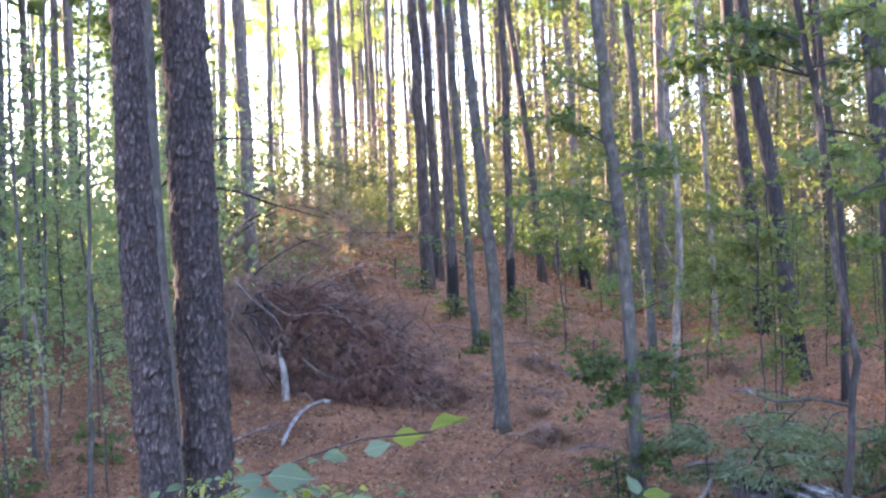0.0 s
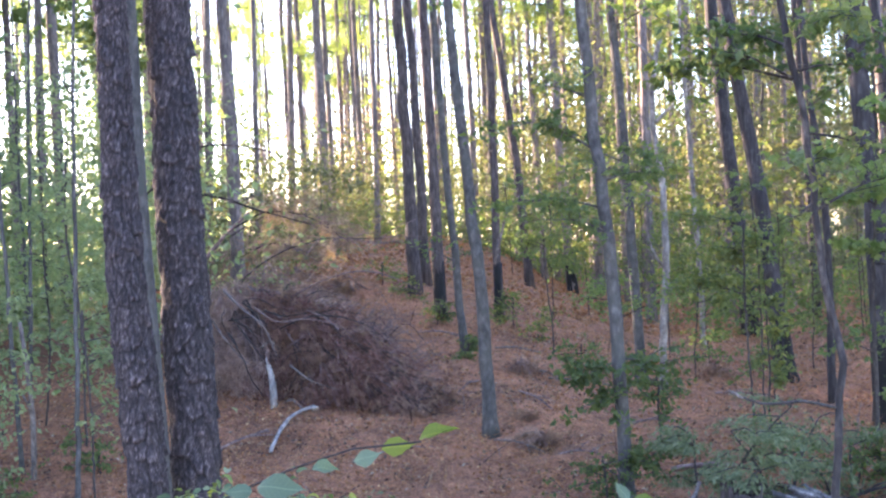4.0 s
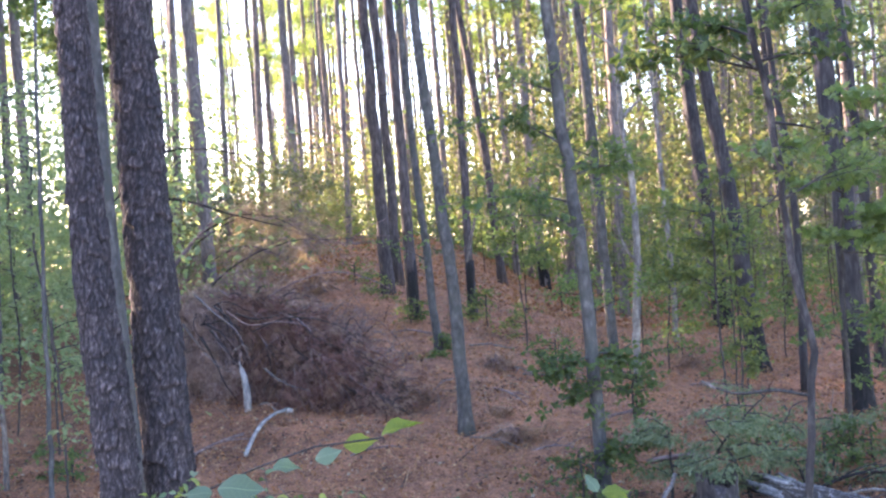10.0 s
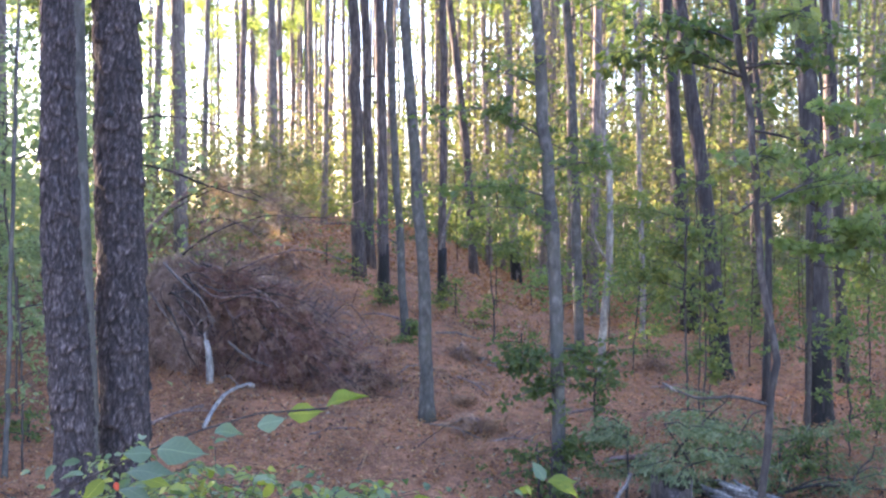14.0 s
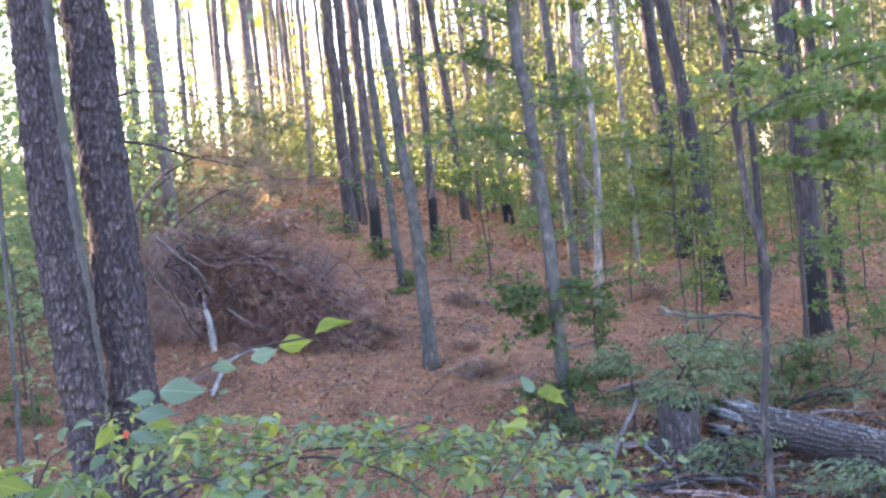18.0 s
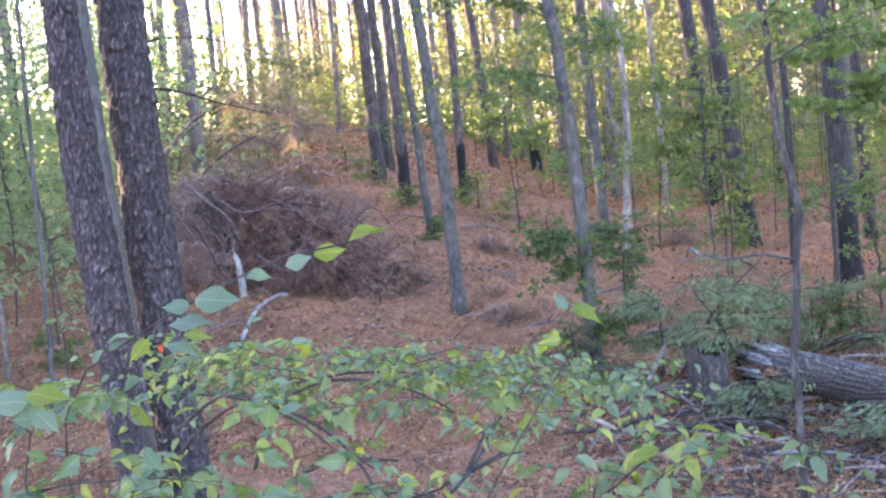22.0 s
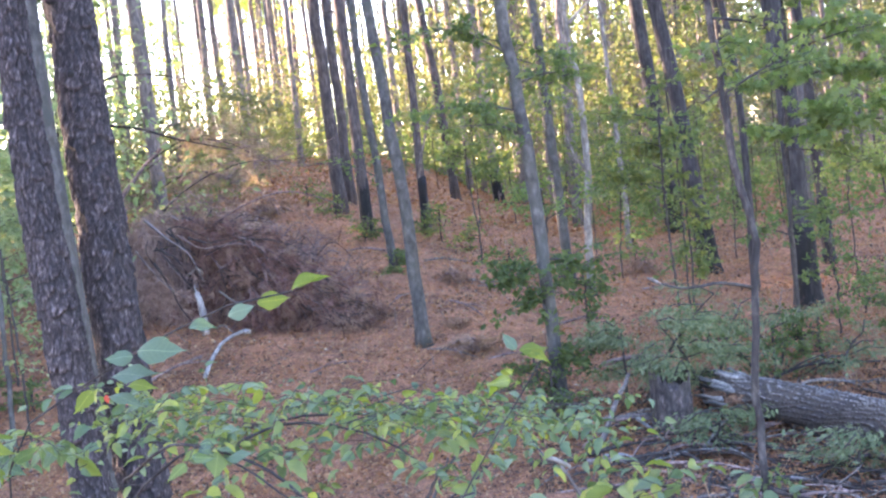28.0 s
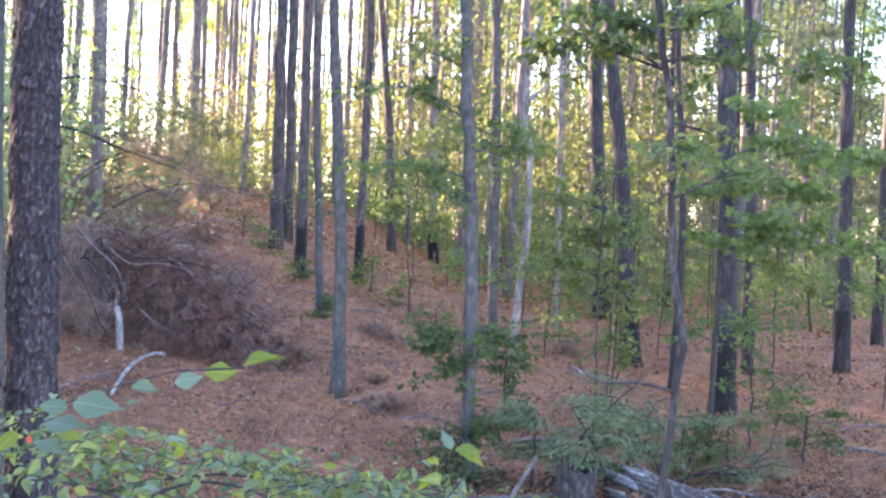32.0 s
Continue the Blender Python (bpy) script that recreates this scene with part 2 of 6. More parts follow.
MAT = {
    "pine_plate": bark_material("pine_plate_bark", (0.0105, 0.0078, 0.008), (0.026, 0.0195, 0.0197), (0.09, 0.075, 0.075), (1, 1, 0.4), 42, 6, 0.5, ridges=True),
    # pale bark of far and left pines stands in for haze and glare
    "pine_back": bark_material("hazed_pine_bark", (0.09, 0.072, 0.065), (0.18, 0.15, 0.135), (0.30, 0.258, 0.235), (1, 1, 0.22), 26, 3, 0.6),
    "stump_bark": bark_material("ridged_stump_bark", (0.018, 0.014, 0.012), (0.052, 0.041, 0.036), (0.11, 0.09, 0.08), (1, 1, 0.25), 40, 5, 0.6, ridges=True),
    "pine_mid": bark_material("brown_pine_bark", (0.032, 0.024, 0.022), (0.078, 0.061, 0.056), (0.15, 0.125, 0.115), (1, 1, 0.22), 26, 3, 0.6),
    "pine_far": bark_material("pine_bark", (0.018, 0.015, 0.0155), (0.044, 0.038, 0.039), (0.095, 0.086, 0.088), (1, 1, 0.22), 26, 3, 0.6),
    "grey_bark": bark_material("grey_smooth_bark", (0.042, 0.038, 0.034), (0.085, 0.079, 0.071), (0.16, 0.15, 0.137), (1, 1, 0.5), 20, 4, 0.3, patches=(0.068, 0.066, 0.055)),
    "pale_bark": bark_material("pale_bark", (0.10, 0.085, 0.07), (0.23, 0.205, 0.175), (0.42, 0.39, 0.34), (1, 1, 0.4), 18, 5, 0.3, patches=(0.12, 0.10, 0.085)),
    "sapling_bark": bark_material("brown_sapling_bark", (0.024, 0.018, 0.015), (0.052, 0.042, 0.036), (0.11, 0.092, 0.08), (1, 1, 0.3), 45, 6, 0.4),
    "dead_wood": bark_material("weathered_dead_wood", (0.055, 0.042, 0.035), (0.15, 0.122, 0.104), (0.33, 0.285, 0.25), (1, 1, 0.2), 60, 7, 0.5),
    "bleached": bark_material("bleached_wood", (0.13, 0.11, 0.10), (0.29, 0.265, 0.245), (0.50, 0.475, 0.445), (1, 1, 0.2), 60, 7, 0.5),
    "dark_sapling": bark_material("dark_sapling_bark", (0.016, 0.013, 0.012), (0.038, 0.031, 0.028), (0.15, 0.13, 0.115), (1, 1, 0.35), 24, 6, 0.6),
    "silver_wood": bark_material("silver_grey_dead_wood", (0.07, 0.064, 0.06), (0.17, 0.16, 0.152), (0.34, 0.325, 0.31), (1, 1, 0.25), 60, 7, 0.4),
    "dark_twig": bark_material("dark_brown_twig", (0.014, 0.01, 0.009), (0.035, 0.026, 0.022), (0.085, 0.068, 0.058), (1, 1, 0.5), 60, 8, 0.4),
    "brush": bark_material("dry_brush_twig", (0.06, 0.038, 0.034), (0.19, 0.127, 0.11), (0.38, 0.28, 0.248), (1, 1, 1), 25, 2.2, 0.2),
    "dry_needle": leaf_material("dry_brown_needles", [(0.12, 0.066, 0.054), (0.225, 0.125, 0.10), (0.35, 0.22, 0.18), (0.165, 0.097, 0.083)], 0.25, 0.8),
    "litter": leaf_material("fallen_leaf_litter", [(0.25, 0.105, 0.05), (0.38, 0.175, 0.085), (0.14, 0.06, 0.034), (0.48, 0.30, 0.175), (0.32, 0.13, 0.06), (0.43, 0.23, 0.12)], 0.1, 0.8),
    # dark litter that also stands in for shade between the leaves
    "litter_dark": leaf_material("shade_dark_leaf_litter", [(0.035, 0.02, 0.015), (0.07, 0.042, 0.032), (0.11, 0.075, 0.058), (0.05, 0.03, 0.024)], 0.05, 0.7),
    "litter_grey": leaf_material("bleached_leaf_litter", [(0.30, 0.22, 0.17), (0.40, 0.32, 0.26), (0.22, 0.15, 0.11)], 0.1, 0.8),
    "leaf_green": leaf_material("green_understory_leaf", [(0.08, 0.11, 0.05), (0.12, 0.152, 0.065), (0.165, 0.188, 0.076), (0.095, 0.128, 0.065)], 0.55),
    # grey-green flank leaves, lightened to stand in for the glare over them
    "leaf_pale": leaf_material("glare_pale_leaf", [(0.19, 0.23, 0.14), (0.25, 0.285, 0.17), (0.32, 0.335, 0.20), (0.21, 0.25, 0.16)], 0.55),
    "leaf_dark": leaf_material("dark_green_oak_leaf", [(0.055, 0.08, 0.032), (0.08, 0.108, 0.04), (0.12, 0.138, 0.047)], 0.45),
    "leaf_bright": leaf_material("bright_maple_leaf", [(0.115, 0.155, 0.062), (0.155, 0.20, 0.075), (0.21, 0.24, 0.085), (0.13, 0.17, 0.078)], 0.5),
    "leaf_yellow": leaf_material("yellowing_leaf", [(0.12, 0.145, 0.06), (0.175, 0.188, 0.07), (0.105, 0.135, 0.06), (0.27, 0.255, 0.085)], 0.5),
    # warm backlight on the far leaves is put into their colour
    "leaf_gold": leaf_material("backlit_gold_leaf", [(0.15, 0.15, 0.045), (0.21, 0.19, 0.05), (0.12, 0.13, 0.045), (0.26, 0.22, 0.055)], 0.5),
    "pine_needle": leaf_material("pine_needle_foliage", [(0.12, 0.16, 0.06), (0.18, 0.215, 0.075), (0.24, 0.26, 0.09), (0.14, 0.175, 0.065)], 0.65, 0.6),
    "cedar": leaf_material("grey_green_cedar_spray", [(0.09, 0.115, 0.06), (0.15, 0.175, 0.10), (0.23, 0.25, 0.15), (0.11, 0.13, 0.06)], 0.3, 0.6),
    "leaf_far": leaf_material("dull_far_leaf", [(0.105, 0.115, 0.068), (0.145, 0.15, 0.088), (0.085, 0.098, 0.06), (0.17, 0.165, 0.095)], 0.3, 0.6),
    "leaf_olive": leaf_material("olive_thicket_leaf", [(0.15, 0.15, 0.075), (0.20, 0.19, 0.10), (0.12, 0.125, 0.065), (0.24, 0.20, 0.12)], 0.35, 0.6),
    # maroon and grey needles; the two tones also carry the heap's shading
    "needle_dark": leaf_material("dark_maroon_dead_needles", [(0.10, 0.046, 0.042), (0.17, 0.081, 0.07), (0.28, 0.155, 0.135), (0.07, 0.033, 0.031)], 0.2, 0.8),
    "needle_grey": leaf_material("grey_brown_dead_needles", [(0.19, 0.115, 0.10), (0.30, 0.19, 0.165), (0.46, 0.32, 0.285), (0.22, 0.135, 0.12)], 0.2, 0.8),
    "rusty_needle": leaf_material("rusty_dead_needles", [(0.20, 0.125, 0.10), (0.30, 0.20, 0.16), (0.40, 0.29, 0.235), (0.16, 0.105, 0.09)], 0.3, 0.8),
    "bush_leaf": leaf_material("shrub_leaf", [(0.075, 0.115, 0.055), (0.105, 0.15, 0.078), (0.09, 0.13, 0.06), (0.14, 0.18, 0.10), (0.15, 0.175, 0.035), (0.10, 0.142, 0.07)], 0.36, 0.42, False),
    "bush_far": leaf_material("shrub_small_leaf", [(0.07, 0.105, 0.045), (0.11, 0.15, 0.07), (0.14, 0.17, 0.045), (0.27, 0.27, 0.035), (0.09, 0.13, 0.06), (0.18, 0.215, 0.125)], 0.36, 0.42),
    "pale_leaf": leaf_material("pale_grey_green_leaf", [(0.085, 0.12, 0.068), (0.13, 0.165, 0.095)], 0.3, 0.5, False),
    # yellow leaves, also used for lit tips with the sun put into the colour
    "gold_leaf": leaf_material("sunlit_yellow_green_leaf", [(0.13, 0.165, 0.025), (0.19, 0.21, 0.03)], 0.5, 0.5, False),
    "red_leaf": leaf_material("red_leaf", [(0.42, 0.05, 0.025), (0.5, 0.10, 0.04)], 0.4, 0.5, False),
}


def ground_material():
    m, nt, b = node_material("pine_straw_ground")
    n1, n2, n3 = noise_node(nt, 38, 8, rough=0.75), noise_node(nt, 0.9, 5), noise_node(nt, 7, 6, rough=0.7)
    r = ramp_node(nt, [(0.30, (0.028, 0.0145, 0.0095)), (0.43, (0.14, 0.070, 0.040)), (0.56, (0.25, 0.135, 0.075)), (0.70, (0.44, 0.29, 0.18))])
    nt.links.new(n1.outputs[0], r.inputs[0])
    r2 = ramp_node(nt, [(0.28, (0.78, 0.67, 0.60)), (0.5, (1.35, 1.12, 0.98)), (0.72, (1.85, 1.5, 1.28))])
    nt.links.new(n2.outputs[0], r2.inputs[0])
    r3 = ramp_node(nt, [(0.3, (0.42, 0.42, 0.42)), (0.62, (1.25, 1.25, 1.25))])
    nt.links.new(n3.outputs[0], r3.inputs[0])
    col = mix_colour(nt, "MULTIPLY", 1.0, mix_colour(nt, "MULTIPLY", 1.0, r.outputs[0], r2.outputs[0]), r3.outputs[0])
    nt.links.new(col, b.inputs["Base Color"])
    b.inputs["Roughness"].default_value = 0.95
    bp = nt.nodes.new("ShaderNodeBump")
    bp.inputs["Strength"].default_value, bp.inputs["Distance"].default_value = 0.8, 0.03
    nt.links.new(n1.outputs[0], bp.inputs["Height"])
    nt.links.new(bp.outputs[0], b.inputs["Normal"])
    return m


MAT["ground"] = ground_material()
for key in ("bush_leaf", "bush_far", "pale_leaf"):
    MAT[key].node_tree.nodes["Principled BSDF"].inputs["Specular IOR Level"].default_value = 0.45

# ---- mesh tools ----
rng = np.random.default_rng(7)


def mesh_of(name, verts, faces, material=None, smooth=True):
    """verts: n x 3; faces: n x 3 or n x 4 whole numbers, or a list of such arrays."""
    faces = [np.asarray(f, np.int32) for f in (faces if isinstance(faces, list) else [faces]) if len(f)]
    me = bpy.data.meshes.new(name)
    loops = np.concatenate([f.ravel() for f in faces])
    sizes = np.concatenate([np.full(len(f), f.shape[1], np.int32) for f in faces])
    me.vertices.add(len(verts))
    me.vertices.foreach_set("co", np.asarray(verts, np.float32).ravel())
    me.loops.add(len(loops))
    me.loops.foreach_set("vertex_index", loops)
    me.polygons.add(len(sizes))
    me.polygons.foreach_set("loop_start", np.concatenate([[0], np.cumsum(sizes)[:-1]]).astype(np.int32))
    me.polygons.foreach_set("use_smooth", np.full(len(sizes), smooth))
    me.update(calc_edges=True)
    if material:
        me.materials.append(MAT[material])
    return me


def part(name, geo, material, parent, label="", smooth=True):
    me = geo if isinstance(geo, bpy.types.Mesh) else mesh_of(name, *geo, material, smooth)
    ob = new(name, me)
    ob.parent = parent
    return tagged(ob, label) if label else ob


def thing(name, at, label, category, group="", kind=""):
    ob = new(name)
    ob.empty_display_size = 0.1
    ob.location = at
    return tagged(ob, label, category, group, kind)


def join(geos):
    vs, quads, tris, k = [], [], [], 0
    for v, f in geos:
        for a in f if isinstance(f, list) else [f]:
            if len(a):
                (quads if a.shape[1] == 4 else tris).append(np.asarray(a) + k)
        vs.append(v)
        k += len(v)
    return np.concatenate(vs), [np.concatenate(a) for a in (quads, tris) if a]


def tube(points, radii, segs=8, rough=0.0, cap=True):
    """A tapered limb along points."""
    p, r = np.asarray(points, float), np.asarray(radii, float)
    n = len(p)
    t = np.gradient(p, axis=0)
    t /= np.linalg.norm(t, axis=1, keepdims=True) + 1e-9
    ref = np.array([0.0, 1.0, 0.0]) if abs(t[0, 1]) < 0.8 else np.array([1.0, 0, 0])
    a = np.cross(t, ref)
    a /= np.linalg.norm(a, axis=1, keepdims=True) + 1e-9
    b = np.cross(t, a)
    th = np.linspace(0, 2 * np.pi, segs, endpoint=False)
    rr = r[:, None] * (1 + rough * rng.standard_normal((n, segs)))
    v = p[:, None] + rr[..., None] * (np.cos(th)[None, :, None] * a[:, None] + np.sin(th)[None, :, None] * b[:, None])
    i, j = np.meshgrid(np.arange(n - 1), np.arange(segs), indexing="ij")
    j2 = (j + 1) % segs
    f = np.stack([i * segs + j, i * segs + j2, (i + 1) * segs + j2, (i + 1) * segs + j], -1).reshape(-1, 4)
    v = v.reshape(-1, 3)
    if cap:
        v = np.concatenate([v, p[:1], p[-1:]])
        s = np.arange(segs)
        f = [f, np.concatenate([np.stack([np.full(segs, n * segs), (s + 1) % segs, s], -1),
                                np.stack([np.full(segs, n * segs + 1), (n - 1) * segs + s, (n - 1) * segs + (s + 1) % segs], -1)])]
    return v, f


def smooth_line(points, n, wobble=0.0):
    """n points on a soft curve through the given ones."""
    p = np.asarray(points, float)
    s = np.concatenate([[0], np.cumsum(np.linalg.norm(np.diff(p, axis=0), axis=1))])
    u = np.linspace(0, s[-1], n)
    m = np.gradient(p, s, axis=0) if len(p) > 2 else np.repeat((p[1:] - p[:1]) / s[-1], 2, 0)
    k = np.clip(np.searchsorted(s, u, side="right") - 1, 0, len(p) - 2)
    h = (s[k + 1] - s[k])[:, None]
    x = ((u - s[k])[:, None]) / h
    q = (2 * x**3 - 3 * x**2 + 1) * p[k] + (x**3 - 2 * x**2 + x) * h * m[k] + (-2 * x**3 + 3 * x**2) * p[k + 1] + (x**3 - x**2) * h * m[k + 1]
    if wobble:
        w = rng.standard_normal((n, 3)) * wobble
        w[0] = 0
        q = q + np.cumsum(w, axis=0) * np.linspace(0, 1, n)[:, None]
    return q


def scatter(template, faces, at, size, normal=None, spin=None, droop=0.0):
    """Copies of one small shape (in the xy plane, pointing along y), one at each place, as one mesh."""
    n = len(at)
    normal = rng.standard_normal((n, 3)) + np.array([0, 0, 1.2]) if normal is None else normal
    nz = normal / (np.linalg.norm(normal, axis=1, keepdims=True) + 1e-9)
    way = rng.standard_normal((n, 3)) if spin is None else spin
    way = way - (way * nz).sum(1, keepdims=True) * nz
    way[:, 2] -= droop
    way /= np.linalg.norm(way, axis=1, keepdims=True) + 1e-9
    side = np.cross(way, nz)
    side /= np.linalg.norm(side, axis=1, keepdims=True) + 1e-9
    up = np.cross(side, way)
    size = np.broadcast_to(size, (n,))
    t = template
    v = at[:, None] + size[:, None, None] * (t[None, :, :1] * side[:, None] + t[None, :, 1:2] * way[:, None] + t[None, :, 2:] * up[:, None])
    f = [(np.arange(n) * len(t))[:, None, None] + a[None] for a in faces]
    return v.reshape(-1, 3), [a.reshape(-1, a.shape[-1]) for a in f]


# small leaf: a folded lozenge; large leaf: an oval with a midrib; lobed leaf; needle tuft
LEAF_S = (np.array([[0, 0, 0], [0.32, 0.45, 0.10], [0, 1, -0.06], [-0.32, 0.45, 0.10]]), [np.array([[0, 1, 2], [0, 2, 3]])])
LEAF_L = (np.array([[0, 0, 0], [0, 0.35, -0.02], [0, 0.7, -0.05], [0, 1.0, -0.14], [0.2, 0.12, 0.03], [0.31, 0.38, 0.05], [0.24, 0.7, 0.0],
                    [-0.2, 0.12, 0.03], [-0.31, 0.38, 0.05], [-0.24, 0.7, 0.0]]),
          [np.array([[1, 0, 4], [6, 3, 2], [2, 3, 9], [0, 1, 7]]), np.array([[1, 4, 5, 2], [8, 7, 1, 2]]), np.array([[2, 5, 6], [2, 9, 8]])])
# finer oval leaf with a toothed edge, for the shrub close by
_w = [(0.07, 0.14), (0.17, 0.255), (0.29, 0.325), (0.42, 0.34), (0.55, 0.295), (0.68, 0.21), (0.80, 0.12), (0.91, 0.045)]
LEAF_N = (np.array([[0, 0, 0]] + [[0, y, -0.10 * y * y] for y, _ in _w] + [[0, 1.03, -0.12]]
                   + [[s * (w + 0.014 * (-1) ** k), y, 0.05 * math.sin(3 * y) - 0.10 * y * y] for s in (1, -1) for k, (y, w) in enumerate(_w)]),
          [np.array([[k, 9 + k, 10 + k, k + 1] for k in range(1, 8)] + [[k + 1, 18 + k, 17 + k, k] for k in range(1, 8)]),
           np.array([[0, 10, 1], [0, 1, 18], [8, 17, 9], [8, 9, 25]])])
LEAF_M = (np.array([[0, 0, 0], [0, 0.45, 0.02], [0, 1.0, -0.08], [0.14, 0.62, 0.0], [0.46, 0.72, -0.03], [0.24, 0.36, 0.03], [0.42, 0.16, 0.0],
                    [-0.14, 0.62, 0.0], [-0.46, 0.72, -0.03], [-0.24, 0.36, 0.03], [-0.42, 0.16, 0.0]]),
          [np.array([[1, 3, 2], [1, 2, 7], [1, 5, 4], [1, 4, 3], [0, 6, 5], [0, 5, 1], [1, 7, 8], [1, 8, 9], [0, 1, 9], [0, 9, 10]])])
_a = np.linspace(0, 2 * np.pi, 9, endpoint=False)
TUFT = (np.concatenate([[[0, 0, 0]], *[[[math.sin(a) * 0.75 * (0.6 + 0.4 * math.cos(3 * a)) - 0.02, 0.35 + 0.6 * abs(math.cos(a / 2)), math.cos(a) * 0.45],
                                        [math.sin(a) * 0.75 * (0.6 + 0.4 * math.cos(3 * a)) + 0.05, 0.33 + 0.6 * abs(math.cos(a / 2)), math.cos(a) * 0.45 + 0.03]] for a in _a]]),
        [np.array([[0, 2 * k + 1, 2 * k + 2] for k in range(9)])])


def ground_z(x, y):
    """Height of the forest floor: a shallow gully, then a low rise, highest on the left of the trail."""
    x, y = np.asarray(x, float), np.maximum(np.asarray(y, float), 0)
    r = np.where(y > 25.5, 1.35 + 0.058 * (np.minimum(y, 42) - 25.5), 0.1 * np.maximum(0, y - 12))
    g = 0.15 + 1.15 / (1 + np.exp(np.clip((x - 1.2) / 1.1, -40, 40))) / (1 + np.exp(np.clip(-(x + 10) / 1.3, -40, 40)))
    return -0.3 * np.exp(-(((y - 9.5) / 3) ** 2)) + 0.95 * np.exp(-((y / 3) ** 2)) + r * g


def in_gap(x, y, half):
    """The gaps in the stand through which the low sun reaches the pair of pines, the top of the rise and the pale crooked trunk."""
    pair = (np.abs(x + 2.3 + 1.54 * (y - 7.6)) < half * 1.3) & (y > 8.5)
    rise = (np.abs(x + 3.4 + 1.54 * (y - 22.5)) < half * 1.2) & (y > 26)
    trunk = (np.abs(x - 2.35 + 1.54 * (y - 17.2)) < half * 0.3) & (x < -4)
    return pair | rise | trunk


def floor_point(x, y, up=0.0):
    return np.array([x, y, float(ground_z(x, y)) + up])


# ---- ground ----
def build_ground():
    gx = np.concatenate([[-2500, -900, -350, -150, -80], np.arange(-50, -16, 2.0), np.arange(-16, 18, 0.3), np.arange(18, 52, 2.0), [80, 150, 350, 900, 2500]])
    gy = np.concatenate([[-2500, -600, -150, -50, -20, -8], np.arange(-4, 30, 0.3), np.arange(30, 70, 1.5), [75, 90, 120, 160, 220, 350, 600, 1200, 2500]])
    X, Y = np.meshgrid(gx, gy)
    Z = ground_z(X, Y)
    near = (np.abs(X) < 17) & (Y > -4) & (Y < 30)
    lumps = 0.05 * np.sin(X * 1.7 + 2 * np.sin(Y * 0.9)) * np.sin(Y * 1.3 + X * 0.4) + 0.03 * rng.standard_normal(X.shape)
    Z = Z + np.where(near, lumps, 0)
    n, m = len(gy), len(gx)
    i, j = np.meshgrid(np.arange(n - 1), np.arange(m - 1), indexing="ij")
    f = np.stack([i * m + j, i * m + j + 1, (i + 1) * m + j + 1, (i + 1) * m + j], -1).reshape(-1, 4)
    ob = new("ground", mesh_of("ground", np.stack([X, Y, Z], -1).reshape(-1, 3), f, "ground"))
    tagged(ob, "forest floor of reddish-brown pine straw and leaf litter", "ground", kind="structure")


build_ground()


def litter(count, x0, x1, y0, y1, size, name, label, material, shape=LEAF_S, patchy=False):
    x, y = rng.uniform(x0, x1, count), y0 + (y1 - y0) * rng.uniform(0, 1, count) ** 1.3
    if patchy:      # gathered in hollows and drifts
        drift = np.sin(x * 2.1 + 1.8 * np.sin(y * 0.9)) + np.sin(y * 1.5 + 1.6 * np.sin(x * 1.3 + 1)) + 0.7 * np.sin(x * 5.3 + y * 3.1)
        keep = drift + rng.normal(0, 0.5, count) > 0.1
        x, y = x[keep], y[keep]
        count = len(x)
    at = np.stack([x, y, ground_z(x, y) + 0.05 * np.sin(x * 1.7 + 2 * np.sin(y * 0.9)) * np.sin(y * 1.3 + x * 0.4) + rng.uniform(0.0, 0.06, count)], -1)
    normal = rng.standard_normal((count, 3)) * 0.55 + np.array([0, 0, 1.0])
    v, f = scatter(*shape, at, rng.uniform(0.6, 1.3, count) * size, normal)
    return tagged(new(name, mesh_of(name, v, f, material, False)), label, "leaf litter", kind="stuff")


litter(52000, -7, 8.5, 10, 27, 0.047, "leaf_litter", "scattered dry brown fallen leaves on the forest floor", "litter")
litter(20000, -5, 6.5, 3.0, 11, 0.030, "leaf_litter", "dry brown fallen leaves in the shallow gully", "litter")
litter(40000, -4.5, 6.5, 5.5, 14, 0.034, "leaf_litter", "dense dry leaf litter before the clearing", "litter")
litter(16000, -10, 6, 26, 46, 0.11, "leaf_litter", "dry fallen leaves over the rise", "litter")
# dark leaves: debris, with the gully's shade put into its colour
litter(34000, -4.5, 6.5, 3.0, 12, 0.034, "leaf_litter", "dark leaves in the gully, shade put into their colour", "litter_dark", patchy=True)
litter(20000, -6.5, 8, 10, 26, 0.05, "leaf_litter", "dark leaves among the pine straw", "litter_dark", patchy=True)
litter(30000, 0.7, 6.0, 4.5, 12.0, 0.042, "leaf_litter", "dark leaves round the log and stump, toned for shade", "litter_dark")
litter(24000, -3, 5.5, 2.6, 8.5, 0.032, "leaf_litter", "dark leaves in the near hollow, toned for shade", "litter_dark", patchy=True)
litter(12000, 8, 19, 15, 44, 0.085, "leaf_litter", "dry fallen leaves on the level ground farther off", "litter")
litter(5000, 6, 19, 14, 44, 0.08, "leaf_litter", "dark leaves on the level ground farther off", "litter_dark", patchy=True)
litter(9000, -6, 8, 3, 26, 0.05, "leaf_litter", "pale bleached leaves on the forest floor", "litter_grey", patchy=True)
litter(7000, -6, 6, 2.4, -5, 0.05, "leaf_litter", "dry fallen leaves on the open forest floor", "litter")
TWIGLET = (np.array([[-0.016, 0, 0], [0.016, 0, 0], [0.012, 0.5, 0.05], [-0.012, 0.5, 0.05], [0.006, 1, 0.0], [-0.006, 1, 0.0]]), [np.array([[0, 1, 2, 3], [3, 2, 4, 5]])])
